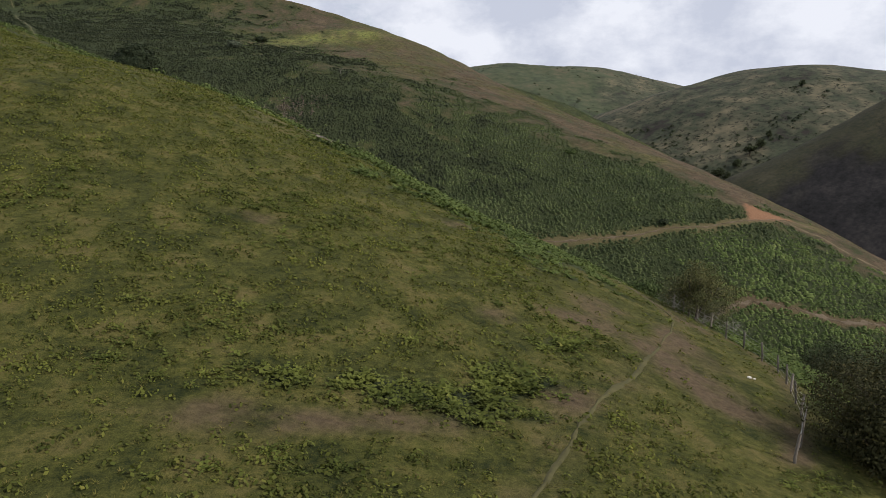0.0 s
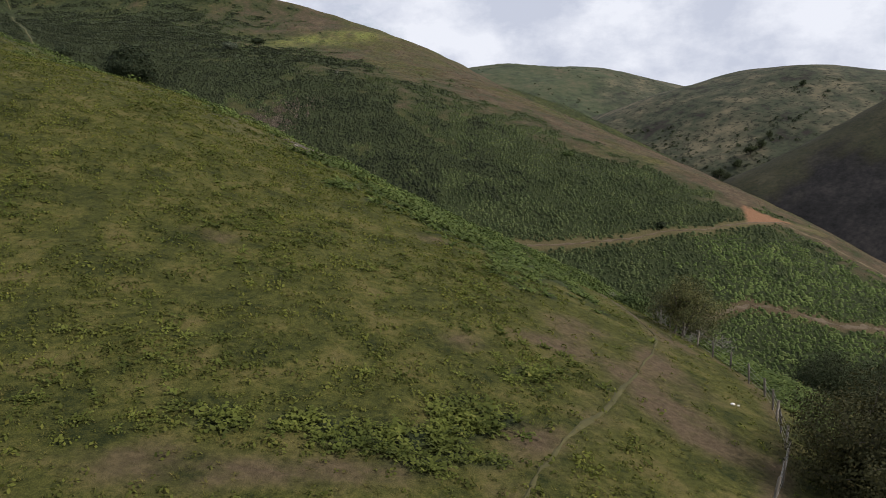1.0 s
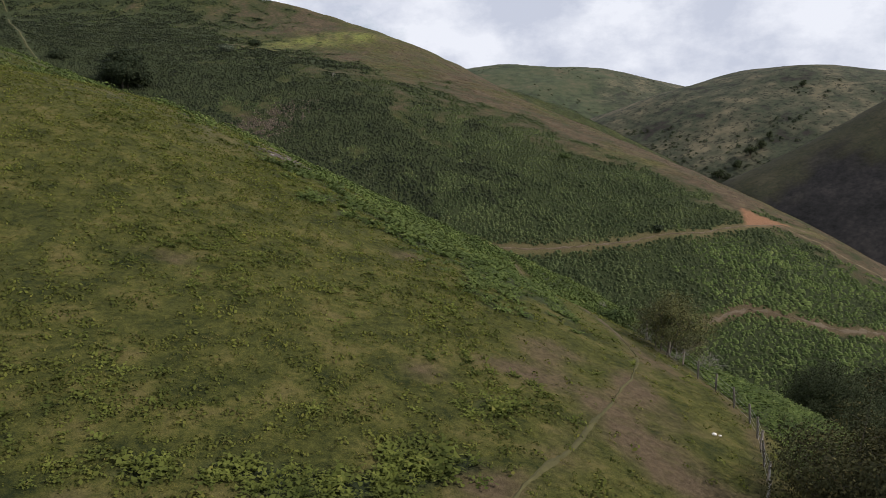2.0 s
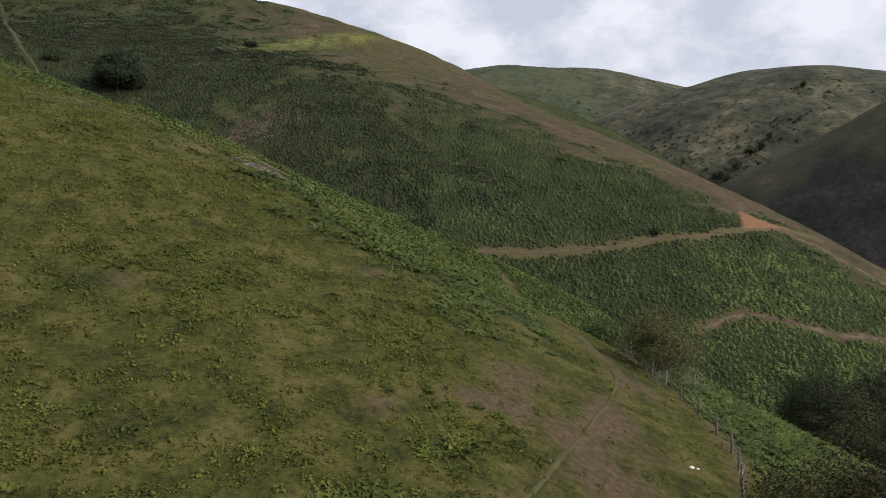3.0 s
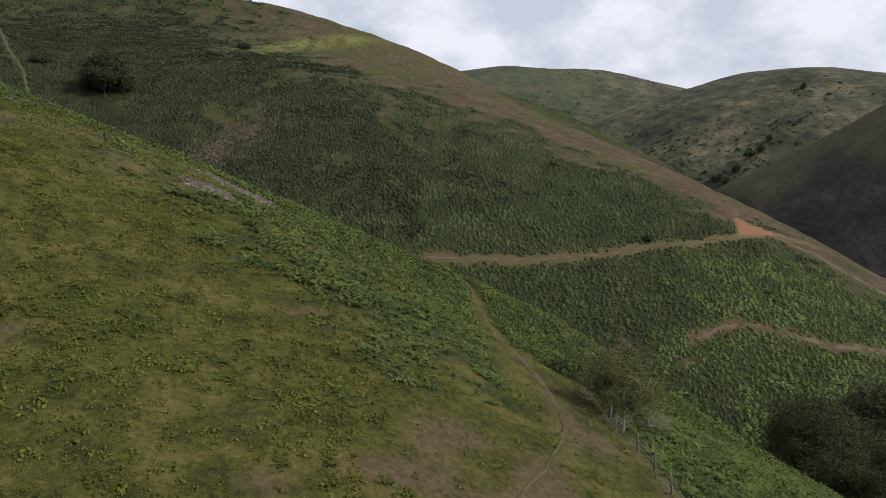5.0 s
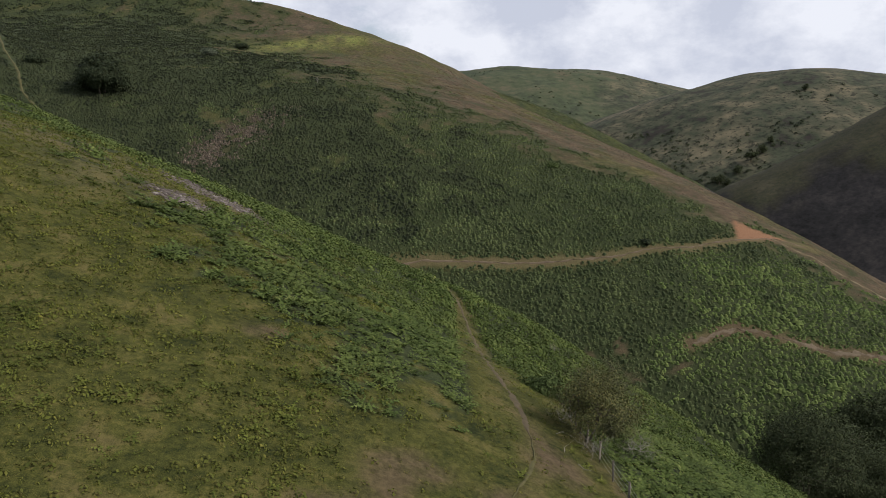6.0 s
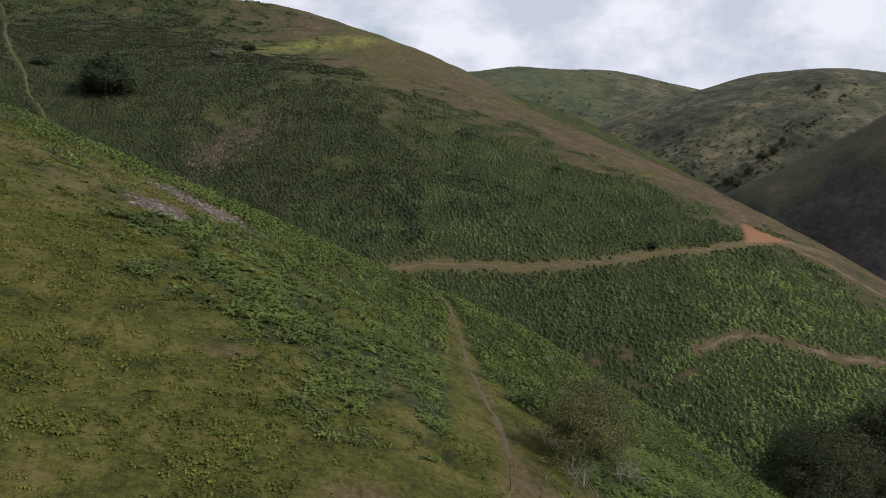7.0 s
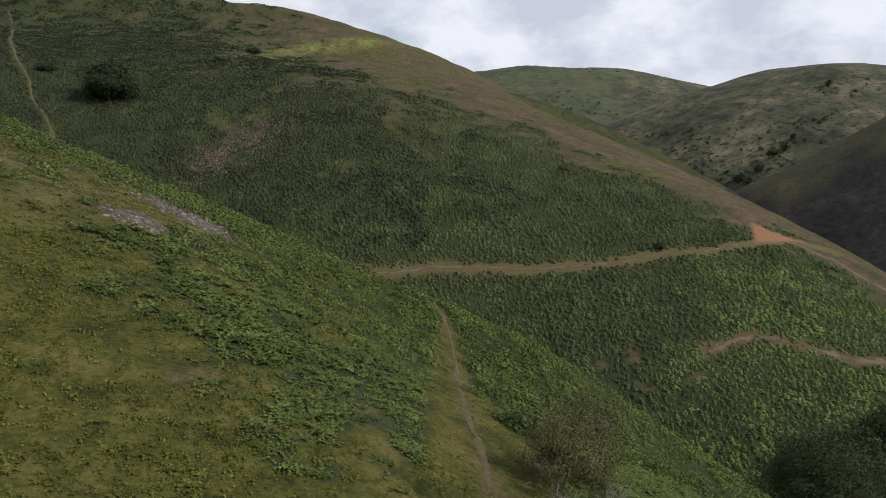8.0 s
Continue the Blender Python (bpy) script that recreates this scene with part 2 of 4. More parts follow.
TRODDEN = plain_material("trodden_earth", (0.046, 0.037, 0.021), (0.090, 0.070, 0.042), 2.4, 0.95, 0.03)
WORN = plain_material("worn_grass", (0.042, 0.040, 0.016), (0.084, 0.076, 0.031), 2.4, 0.95, 0.03)
WIRE, _n, _l, _b = material("fence_wire", 0.5, 0.5)
_b.inputs["Metallic"].default_value, _b.inputs["Base Color"].default_value = 0.9, (0.35, 0.35, 0.34, 1)


# ---- the lie of the land ----
KN = [32.962, 1.841, -5.478, -1.623, 1.089, -16.348, -8.261, 2.125, 0.847, -3.761, 1.219, 0.064, 0.715, 0.09, 0.102]
KM = [32.16, 51.49, -29.16, 3.54, 2.78, -0.64, -14.43, -26.25, 8.29, -0.49, -0.36, -2.96, -12.67, 1.29, 1.3, -4.59, -0.47, -0.14, -4.03, -0.73, -1.69]


# hollows (-) and swellings (+) of the near spur: x, y, height
SPUR_DIPS = [(-44, 76, -0.26), (-44, 90, -2.32), (-44, 104, -0.12), (-28, 62, 1.14), (-28, 76, -0.3), (-28, 90, 0.49), (-28, 104, -1.7), (-14, 62, 0.46), (-14, 90, -0.61), (-14, 104, 0.39),
             (-2, 90, -0.27), (-2, 104, -0.45), (10, 62, -0.1), (10, 76, -1.25), (10, 90, -1.2), (10, 104, 0.37), (24, 76, -0.98), (24, 90, -0.82), (24, 104, 2.17)]


def swell(x, y, k, cx, cy, size, degree, box):
    """A hill as a smooth surface inside its box, running on level past the box's sides."""
    u = (np.clip(x, box[0], box[1]) - cx) / size
    v = (np.clip(y, box[2], box[3]) - cy) / size
    z, n = 0.0, 0
    for i in range(degree + 1):
        for j in range(degree + 1 - i):
            z = z + k[n] * u ** i * v ** j
            n += 1
    return z


def soft_abs(d, r):
    return np.sqrt(d * d + r * r) - r


def soft_pos(d, r):
    return 0.5 * (d + np.sqrt(d * d + r * r))


def near_spur(x, y):
    z = swell(x, y, KN, 0, 60, 40, 4, (-70, 75, 12, 140))
    brow = np.clip((x + 12) / 20, 0, 1) * (np.interp(x, (38, 56), (1.7, 0.5)) * np.exp(-((y - 100) / 13) ** 2) - 0.9 * (soft_pos(y - 115, 8) - soft_pos(-15, 8)))
    dips = sum(h * np.exp(-((x - a) ** 2 + (y - b) ** 2) / 169.0) for a, b, h in SPUR_DIPS)
    return z + brow + dips - 0.5 * np.maximum(0, y - 140) - 0.35 * np.maximum(0, x - 75) + 0.15 * np.clip(-70 - x, 0, 200)


def middle_hill(x, y):
    z = swell(x, y, KM, 20, 290, 120, 5, (-200, 205, 140, 600))
    brow = 8.0 * np.exp(-((x + 14) / 55) ** 2 - ((y - 530) / 60) ** 2)
    z = z + brow - soft_pos(z - 141.5, 8)
    return z - 0.3 * np.maximum(0, x - 205) + 0.1 * np.clip(-200 - x, 0, 400) - 0.2 * np.maximum(0, 140 - y)


def far_hills(x, y):
    dark = 60 + 0.50 * (np.minimum(x, 480) - 336) - 0.5 * (soft_pos(550 - y, 40) - 20) - 0.75 * soft_pos(y - 570, 30)
    right = 104 - np.where(x < 445, 0.36, 0.05) * soft_abs(x - 445, 80) - 0.46 * (soft_pos(900 - y, 90) - 45) - 0.15 * soft_pos(y - 960, 50)
    back = 150 - 0.00042 * np.clip(x - 170, -600, 600) ** 2 - 0.42 * (soft_pos(1480 - y, 120) - 60) - 0.1 * soft_pos(y - 1550, 80)
    return dark, right, back


def shoulder(x, y):
    """The green spur that stands behind the middle hill's edge."""
    u = np.clip(x, -120, 230)
    return 84 - 0.1935 * u - 0.00129 * u * u - 0.5 * soft_pos(486 - y, 20) - 0.35 * soft_pos(y - 495, 20) - 0.4 * np.maximum(0, x - 230) - 0.12 * np.clip(90 - u, 0, 150)


def rough(x, y):
    """Hummocks, gullies and small unevenness that every slope has."""
    d = np.hypot(x, y)
    far = np.clip((d - 120) / 400, 0, 1)
    a = np.sin(x * 0.031 + 1.3 * np.sin(y * 0.017)) * np.cos(y * 0.027 + 0.7 * np.sin(x * 0.013 + 2))
    b = np.sin(x * 0.19 + 1.7 * np.sin(y * 0.11 + 1)) * np.cos(y * 0.23 + 1.1 * np.sin(x * 0.13))
    c = np.sin(x * 0.73 + 2.1 * np.sin(y * 0.41)) * np.cos(y * 0.67 + 1.9 * np.sin(x * 0.37))
    return (0.15 + 3.0 * far) * a + (0.10 + 0.5 * far) * b + 0.06 * c


def land(x, y):
    x, y = np.asarray(x, float), np.asarray(y, float)
    floor = -30 - 0.10 * np.clip(x, -250, 160) + 0.02 * np.clip(y - 300, 0, 1500)
    parts = (near_spur(x, y), middle_hill(x, y), shoulder(x, y), floor, *far_hills(x, y))
    top = np.maximum.reduce(parts)
    return top + 2.0 * np.log(sum(np.exp(np.maximum(-30, (p - top) / 2.0)) for p in parts)) + rough(x, y)

# ---- plan of the ways and fields ----
TRACK = [(-24, 232), (-9, 233), (3, 235.2), (28, 234), (46, 233.4), (64, 235.6), (73.4, 238.6), (88.3, 240.3), (103.5, 247), (120, 254.5), (133, 256)]
NOSE_WAY = [(119, 254), (130, 247), (136.4, 237), (143, 228), (156, 212)]
LOWER_WAY = [(77.4, 203.6), (83, 205.4), (91.1, 207.4), (103.1, 203.2), (113.3, 199), (124.3, 197.5), (142, 194)]
FLOCK_WAY = [(5.6, 106.5), (7.2, 104.6), (9.3, 102.8), (11.1, 100), (12.3, 95.9), (13.0, 91.5), (13.5, 86.5), (14.1, 78.5), (14.4, 72), (14.7, 66.6), (15.1, 62.1), (15.6, 58.6), (16.0, 55.5), (16.2, 52), (15.9, 48.6), (14.8, 44.8), (13, 40.9), (10.6, 35.9), (8.8, 32.3), (6.5, 28.8), (5.5, 26.6), (4.5, 24.4), (2.0, 19)]
SIDE_WAY = [(12.3, 90.8), (12.3, 84), (12.4, 78), (12.7, 71.5), (12.8, 63.1), (13.1, 57.3), (13.3, 53.3), (12.9, 50.3), (12.5, 46.6)]
LEFT_WAY = [(-305, 531), (-290, 510), (-235, 420), (-205, 370), (-180, 333), (-162, 311), (-152, 295), (-143, 287), (-128, 268)]
FENCE = [(19.7, 60.0), (19.7, 57.6), (20.0, 55.2), (20.3, 53.0), (20.6, 50.8), (20.9, 48.4), (21.1, 45.9), (21.0, 43.4), (20.5, 41.2), (19.8, 39.2), (19.0, 37), (18.1, 34.6), (17.0, 32.2), (15.7, 29.8), (14.3, 27.5)]


def off_line(x, y, line):
    """Distance of each place from a bent line in the plan."""
    best = np.full(np.shape(x), 1e9)
    for (ax, ay), (bx, by) in zip(line, line[1:]):
        dx, dy = bx - ax, by - ay
        k = np.clip(((x - ax) * dx + (y - ay) * dy) / (dx * dx + dy * dy), 0, 1)
        best = np.minimum(best, np.hypot(x - ax - k * dx, y - ay - k * dy))
    return best


def wave(x, y, size, seed=0.0):
    """Smooth patchiness from -1 to 1 with patches of about that size."""
    x, y = x / size + seed, y / size - seed
    return (np.sin(2.1 * x + 1.9 * np.sin(1.3 * y + seed)) * np.cos(1.7 * y + 2.2 * np.sin(1.1 * x)) + 0.6 * np.sin(4.7 * x + 2.5 * np.sin(3.9 * y)) * np.cos(4.3 * y + 2.1 * np.sin(3.1 * x + 1))) / 1.3


def blob(x, y, cx, cy, rx, ry, turn=0.0):
    c, s = math.cos(radians(turn)), math.sin(radians(turn))
    u, v = ((x - cx) * c + (y - cy) * s) / rx, ((y - cy) * c - (x - cx) * s) / ry
    return np.clip(1.5 - np.hypot(u, v) * 1.0, 0, 1)


def hill_edge(x):
    """How far up the middle hill its bracken reaches."""
    return np.interp(x, (-330, -180, -140, -110, -93, -70, -48, -25, -17, -6, 3, 17, 49, 69, 85, 92, 108, 121, 136, 143, 160, 175), (680, 640, 545, 462, 436, 402, 370, 352, 338, 322, 331, 340, 319, 302, 285, 272, 262, 250, 232, 221, 195, 170))


def crest(x, y):
    """From 1 in the hill's bracken to 0 on the open crest, in ragged patches."""
    soft = np.interp(x, (-130, -60, 20, 60), (270, 190, 75, 30))
    ragged = 0.75 * wave(x, y, 30) + 0.6 * wave(x, y, 12, 1) + 0.45 * wave(x, y, 4.5, 2)
    return np.clip((hill_edge(x) - y) / soft + 0.5 + 0.62 * ragged, 0, 1)


def on_middle(x, y):
    return (y > 116) & (near_spur(x, y) < land(x, y) - 1.5) & (y < 620) & (x > -330) & (x < 200)


def fences_right(x, y):
    """Metres to the right of the fence line."""
    fx = np.interp(y, [p[1] for p in FENCE[::-1]], [p[0] for p in FENCE[::-1]])
    return x - np.where(y > 60.5, 20.6 - 0.35 * (y - 60.5), fx)


def spur_fern(x, y):
    """Thick bracken on the near spur, from 0 to 1."""
    edge = np.interp(x, (-70, -40, -28, -20, -14, -9, -5, -1.6, 2, 5, 7.6, 11, 12.9), (108, 96, 91, 88, 82, 69, 63.5, 60.5, 57.5, 55.5, 54.5, 53.5, 53)) + 2.2 * wave(x, y, 6) + 3.0 * wave(x, y, 1.7, 6) + 2.0 * wave(x, y, 0.8, 2)
    field = (y > edge) & (x < 16) | (x < 9) & (y > edge - np.interp(x, (-16, -10, 6), (20, 9, 4))) & (wave(x, y, 3.2, 5) + 0.6 * wave(x, y, 1.3) > np.interp(x, (-16, -8), (0.45, 0.2)))
    right = fences_right(x, y) > 0.8 + 0.4 * wave(x, y, 3)
    field &= ~((y > 64) & (x < 7) & (wave(x, y, 5.5, 8) + 0.7 * wave(x, y, 2.0, 3) > 0.5))
    low = off_line(x, y, FLOCK_WAY) < 0.8 + 0.3 * wave(x, y, 4, 2) + 0.015 * np.maximum(0, y - 80)
    grassy = np.interp(y, (30, 54, 57, 60, 63.3, 66, 73, 81, 88), (22, 19.8, 19.0, 18.0, 16.7, 15.9, 15.7, 15.5, 14.4)) + 0.4 * wave(x, y, 2.5, 3)
    low |= (off_line(x, y, SIDE_WAY) < 0.6) | ((x > np.interp(y, (47, 54, 59, 66, 72, 78, 84, 92), (13.6, 13.9, 12.8, 12.8, 13.2, 13.6, 13.4, 16))) & (x < grassy))
    lush = blob(x, y, -2.0, 26.8, 2.4, 1.3, 5) + blob(x, y, 1.4, 26.2, 2.0, 1.4, 10) + blob(x, y, 3.0, 29.0, 2.4, 1.3, 20) + blob(x, y, -6.0, 26.2, 1.0, 0.7) + blob(x, y, 5.2, 33.8, 1.8, 1.3) + blob(x, y, 13.0, 53, 0.7, 4.0, 4) > 0.86 + 0.6 * wave(x, y, 1.3)
    scree = blob(x, y, -11.0, 72.8, 2.4, 2.8) + blob(x, y, -11.2, 84.6, 5.4, 3.8, -4) + blob(x, y, -12.5, 78.5, 4.0, 4.5) > 0.6 + 0.3 * wave(x, y, 2.2, 1)
    return ((field | right | lush) & ~low & ~scree & (y < 160)).astype(float)


BARE_SPOTS = [(9.1, 39.5, 1.7, 2.2, 20), (-11.3, 42.3, 1.9, 0.8, 0), (0.8, 52.7, 1.5, 1.3, 0), (-6.7, 23.4, 3.2, 1.2, 0), (-1.2, 24.4, 3.0, 0.9, 10), (4.6, 28.6, 1.5, 1.2, 20), (14.8, 41, 1.6, 3.2, 20), (12.7, 34, 1.4, 2.2, 10),
              (2.7, 36, 1.5, 0.9, 20), (9.8, 43.6, 2.3, 1.6, 30), (6.7, 39, 1.4, 1.0, 0), (17.8, 50, 1.4, 4.0, 5), (5.5, 61.5, 0.9, 0.7, 0), (13.6, 34, 2.2, 5.0, 15)]


def scar(x, y):
    """The wedge of red earth beside the track."""
    w = 0.8 * wave(x, y, 2.5)
    inside = np.minimum.reduce((0.80 * (x - 103.5) + 0.6 * (262 - y) - 2, (266 + w - y) - 0.55 * (x - 107.5), y - 246.5 - 0.42 * (x - 103.5), 0.97 * (x - 104.8) - 0.25 * (y - 246)))
    return np.clip(inside / 1.2 + 0.4 * w, 0, 1)


def masks(x, y):
    near = ((y < 150) & (near_spur(x, y) > land(x, y) - 2.5)).astype(float)
    middle = on_middle(x, y).astype(float)
    d = np.hypot(x, y)
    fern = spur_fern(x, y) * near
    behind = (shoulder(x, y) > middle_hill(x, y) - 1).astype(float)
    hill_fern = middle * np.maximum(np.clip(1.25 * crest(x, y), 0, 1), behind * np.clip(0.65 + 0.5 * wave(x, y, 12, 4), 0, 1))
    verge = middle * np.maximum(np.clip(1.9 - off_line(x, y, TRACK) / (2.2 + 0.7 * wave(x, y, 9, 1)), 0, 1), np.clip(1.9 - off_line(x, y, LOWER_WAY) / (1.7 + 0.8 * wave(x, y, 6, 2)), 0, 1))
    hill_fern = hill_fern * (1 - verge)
    heath = middle * (1 - verge) * (1 - behind) * np.clip(1.3 - 1.3 * crest(x, y), 0, 1) * np.clip(np.interp(x, (-70, 0, 40), (0.5, 0.68, 0.9)) + blob(x, y, -125, 555, 60, 36, 40) + 0.5 * wave(x, y, 40, 3) + 0.35 * wave(x, y, 11, 1), 0, 1)
    bare = sum(0.85 * blob(x, y, *s) for s in BARE_SPOTS) * near + (0.45 * np.clip(1.6 - off_line(x, y, FLOCK_WAY), 0, 1) + 0.7 * np.clip(1.5 - off_line(x, y, FENCE) / 0.7, 0, 1)) * near
    bare = bare + middle * (0.55 * np.clip(1.5 - off_line(x, y, TRACK) / (1.6 + 0.8 * wave(x, y, 8)), 0, 1) + np.clip(1.5 - off_line(x, y, NOSE_WAY) / 3, 0, 1) + np.clip(1.5 - off_line(x, y, LOWER_WAY) / (1.9 + 1.1 * wave(x, y, 7, 3)), 0, 1))
    bare = bare + middle * (0.5 * blob(x, y, -69, 282, 6, 17, -32) + 0.45 * blob(x, y, -12, 318, 8, 4) + 0.9 * (blob(x, y, 58.5, 204, 2.2, 2.6) + blob(x, y, 49.2, 202.4, 2.2, 1.7) + blob(x, y, 72.4, 197, 4.0, 1.1, 20) + blob(x, y, 60.2, 195.2, 3.0, 1.0, -32)) + 0.6 * blob(x, y, 96, 263, 4, 2))
    bare = bare + 0.7 * near * (blob(x, y, -11.9, 85.6, 4.8, 2.8, -4) + blob(x, y, -11.4, 74.0, 2.6, 2.2))
    stony = near * (blob(x, y, -11.0, 73.4, 1.9, 2.2, 0) + blob(x, y, -11.6, 85.6, 3.9, 3.0, -4) > np.clip(0.62 + 0.5 * wave(x, y, 1.5) + 0.3 * wave(x, y, 0.7, 3), 0.25, 2))
    # the crest band of grass whose colour carries the sunlight
    sunlit_sward = middle * np.clip(1.2 * blob(x, y, -78, 503, 60, 15, 56) + 0.4 * blob(x, y, -92, 425, 14, 40, 20), 0, 1) * np.clip(0.65 + 0.5 * wave(x, y, 20, 2) + 0.35 * wave(x, y, 6), 0, 1)
    red = middle * scar(x, y)
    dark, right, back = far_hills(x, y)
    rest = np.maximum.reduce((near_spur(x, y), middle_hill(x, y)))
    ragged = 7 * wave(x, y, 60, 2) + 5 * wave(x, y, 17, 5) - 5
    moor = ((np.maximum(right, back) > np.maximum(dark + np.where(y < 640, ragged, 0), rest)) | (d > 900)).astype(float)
    dark_slope = ((dark + np.where(y < 640, ragged, 0) >= np.maximum(np.maximum(right, back), rest)) & (d > 200) | ((x > 190) & (d < 800))).astype(float) * (1 - moor)
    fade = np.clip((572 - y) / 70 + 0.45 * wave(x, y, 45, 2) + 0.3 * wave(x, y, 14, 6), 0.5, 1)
    moor = np.maximum(moor, dark_slope * (1 - fade))
    dark_slope = dark_slope * fade
    parched = near * np.clip(blob(x, y, -20, 78.5, 12, 5, 25) + 0.9 * blob(x, y, -12.5, 79, 5.5, 6) + 0.7 * blob(x, y, -15.6, 69.7, 4, 5) + 0.7 * blob(x, y, -3, 73, 6, 3, -15), 0, 1) * np.clip(0.6 + 0.6 * wave(x, y, 3), 0, 1) + 0.8 * verge
    lea = (back >= np.maximum(np.maximum(right, dark), rest)).astype(float) * np.clip(1.0 - (x - 300 - 60 * wave(x, y, 150, 1)) / 60, 0.1, 1)
    return {"parched": parched, "lea": lea, "heath": heath, "bracken": np.clip(fern + hill_fern, 0, 1), "bare": np.clip(bare, 0, 1), "sunlit_sward": sunlit_sward, "stony": stony, "red": red, "moor": moor, "dark_slope": dark_slope}


def steps(parts):
    out = [parts[0][0]]
    for start, stop, d0, d1 in parts:
        while out[-1] < stop - 1e-6:
            k = (out[-1] - start) / (stop - start)
            out.append(min(stop, out[-1] + d0 * (d1 / d0) ** k))
    return np.array(out)


def spread(start, stop, ratio):
    return start * (stop / start) ** np.linspace(0, 1, int(math.log(stop / start) / ratio) + 2)


def mesh_object(name, v, f, mat, smooth=False):
    """One mesh from arrays of corners and of faces (all triangles or all quads)."""
    me = bpy.data.meshes.new(name)
    k = f.shape[1]
    me.vertices.add(len(v))
    me.vertices.foreach_set("co", np.ascontiguousarray(v, np.float32).ravel())
    me.loops.add(f.size)
    me.loops.foreach_set("vertex_index", np.ascontiguousarray(f, np.int32).ravel())
    me.polygons.add(len(f))
    me.polygons.foreach_set("loop_start", np.arange(0, f.size, k, dtype=np.int32))
    if smooth:
        me.polygons.foreach_set("use_smooth", np.ones(len(f), bool))
    me.materials.append(mat)
    me.update(calc_edges=True)
    return new(name, me)


def ground():
    xs = np.concatenate([-spread(230, 3300, 0.045)[::-1], -steps([(60, 228, 1.3, 1.8)])[::-1], steps([(-60, 60, 0.85, 0.85)])[1:-1], steps([(60, 228, 1.3, 1.8)]), spread(230, 3300, 0.045)])
    ys = np.concatenate([-spread(8, 2500, 0.25)[::-1], [0, 5], steps([(10, 125, 0.8, 0.95), (125, 430, 1.4, 2.0)]), spread(433, 3300, 0.018)])
    gx, gy = np.meshgrid(xs, ys)
    v = np.stack([gx, gy, land(gx, gy)], -1).reshape(-1, 3)
    nx, ny = len(xs), len(ys)
    i = (np.arange(ny - 1)[:, None] * nx + np.arange(nx - 1)[None, :]).ravel()
    ob = mesh_object("ground", v, np.stack([i, i + 1, i + nx + 1, i + nx], 1), GROUND, True)
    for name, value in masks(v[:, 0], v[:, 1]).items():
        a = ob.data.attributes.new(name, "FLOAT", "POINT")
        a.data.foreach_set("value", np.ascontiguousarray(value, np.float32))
    return tagged(ob, "grassy hill slopes with bracken, heath and bare earth", "hillside", kind="structure")


ground()


def way(name, line, width, mat, label, lift, seed, ragged=0.25):
    """A trodden way laid on the land, with ragged edges."""
    rng = np.random.default_rng(seed)
    pts, d = [], np.array(line, float)
    for a, b in zip(d, d[1:]):
        k = max(2, int(np.hypot(*(b - a)) / max(0.4, width * 0.4)))
        pts += [a + (b - a) * i / k for i in range(k)]
    pts = np.array(pts + [d[-1]])
    for _ in range(6):
        pts[1:-1] = 0.25 * pts[:-2] + 0.5 * pts[1:-1] + 0.25 * pts[2:]
    run = np.gradient(pts, axis=0)
    run /= np.linalg.norm(run, axis=1)[:, None] + 1e-9
    side = np.stack([run[:, 1], -run[:, 0]], 1)
    n, cols = len(pts), 5
    jl, jr = (width * (0.5 + ragged * np.convolve(rng.normal(size=n + 4), np.ones(5) / 5, "valid")) for _ in range(2))
    taper = np.minimum(1, np.minimum(np.arange(n), np.arange(n)[::-1]) / 4 + 0.1)
    rows = []
    for c in range(cols):
        k = c / (cols - 1)
        p = pts + side * ((-jl * (1 - k) + jr * k) * taper)[:, None]
        edge = 1 - abs(2 * k - 1)
        z = land(p[:, 0], p[:, 1]) + lift * (0.25 + 0.75 * edge) + (0.02 * rng.normal(size=n) if 0 < c < cols - 1 else -0.02)
        rows.append(np.column_stack([p, z]))
    v = np.stack(rows, 1).reshape(-1, 3)
    i = (np.arange(n - 1)[:, None] * cols + np.arange(cols - 1)[None, :]).ravel()
    ob = mesh_object(name, v, np.stack([i, i + 1, i + cols + 1, i + cols], 1), mat, True)
    return tagged(ob, label, "path", kind="structure")


way("track", TRACK, 0.6, PATH_EARTH, "earthen hill track cut across the bracken slope", 0.2, 1, 0.6)
way("track", NOSE_WAY, 0.7, EARTH, "pale worn track down the nose of the hill", 0.2, 2, 0.7)
way("footpath", LOWER_WAY, 0.8, PATH_EARTH, "worn earth path through the lower bracken", 0.12, 3, 1.1)
way("sheep_path", FLOCK_WAY[:14], 0.34, TRODDEN, "narrow trodden earth path along the spur", 0.05, 4, 0.6)
way("sheep_path", FLOCK_WAY[13:], 0.26, WORN, "faint trodden path over the worn pasture", 0.05, 7, 0.6)
way("footpath", LEFT_WAY, 0.9, WORN, "pale path climbing the far hillside", 0.2, 6)



# ---- bracken, herbs and grass ----
def frond(rng, length, width, rise, droop, pairs):
    """A fern frond along +x: a bent midrib with leaflets on both sides, each twisted its own way."""
    v, f = [], []

    def at(k):
        return np.array([length * k, 0, rise * k - droop * k * k])
    for i in range(pairs):
        a, b = i / pairs, min(1, (i + 1.0) / pairs)
        w = width * (1 - 0.8 * a) * (1.0 if i else 0.8)
        for s in (-1, 1):
            n = len(v)
            v += [at(a), at(b), at(min(1, a + 0.2)) + np.array([0.03 * length * rng.normal(), s * w, w * rng.uniform(-0.75, 0.45)])]
            f.append((n, n + 1, n + 2) if s < 0 else (n + 1, n, n + 2))
    return np.array(v), np.array(f)


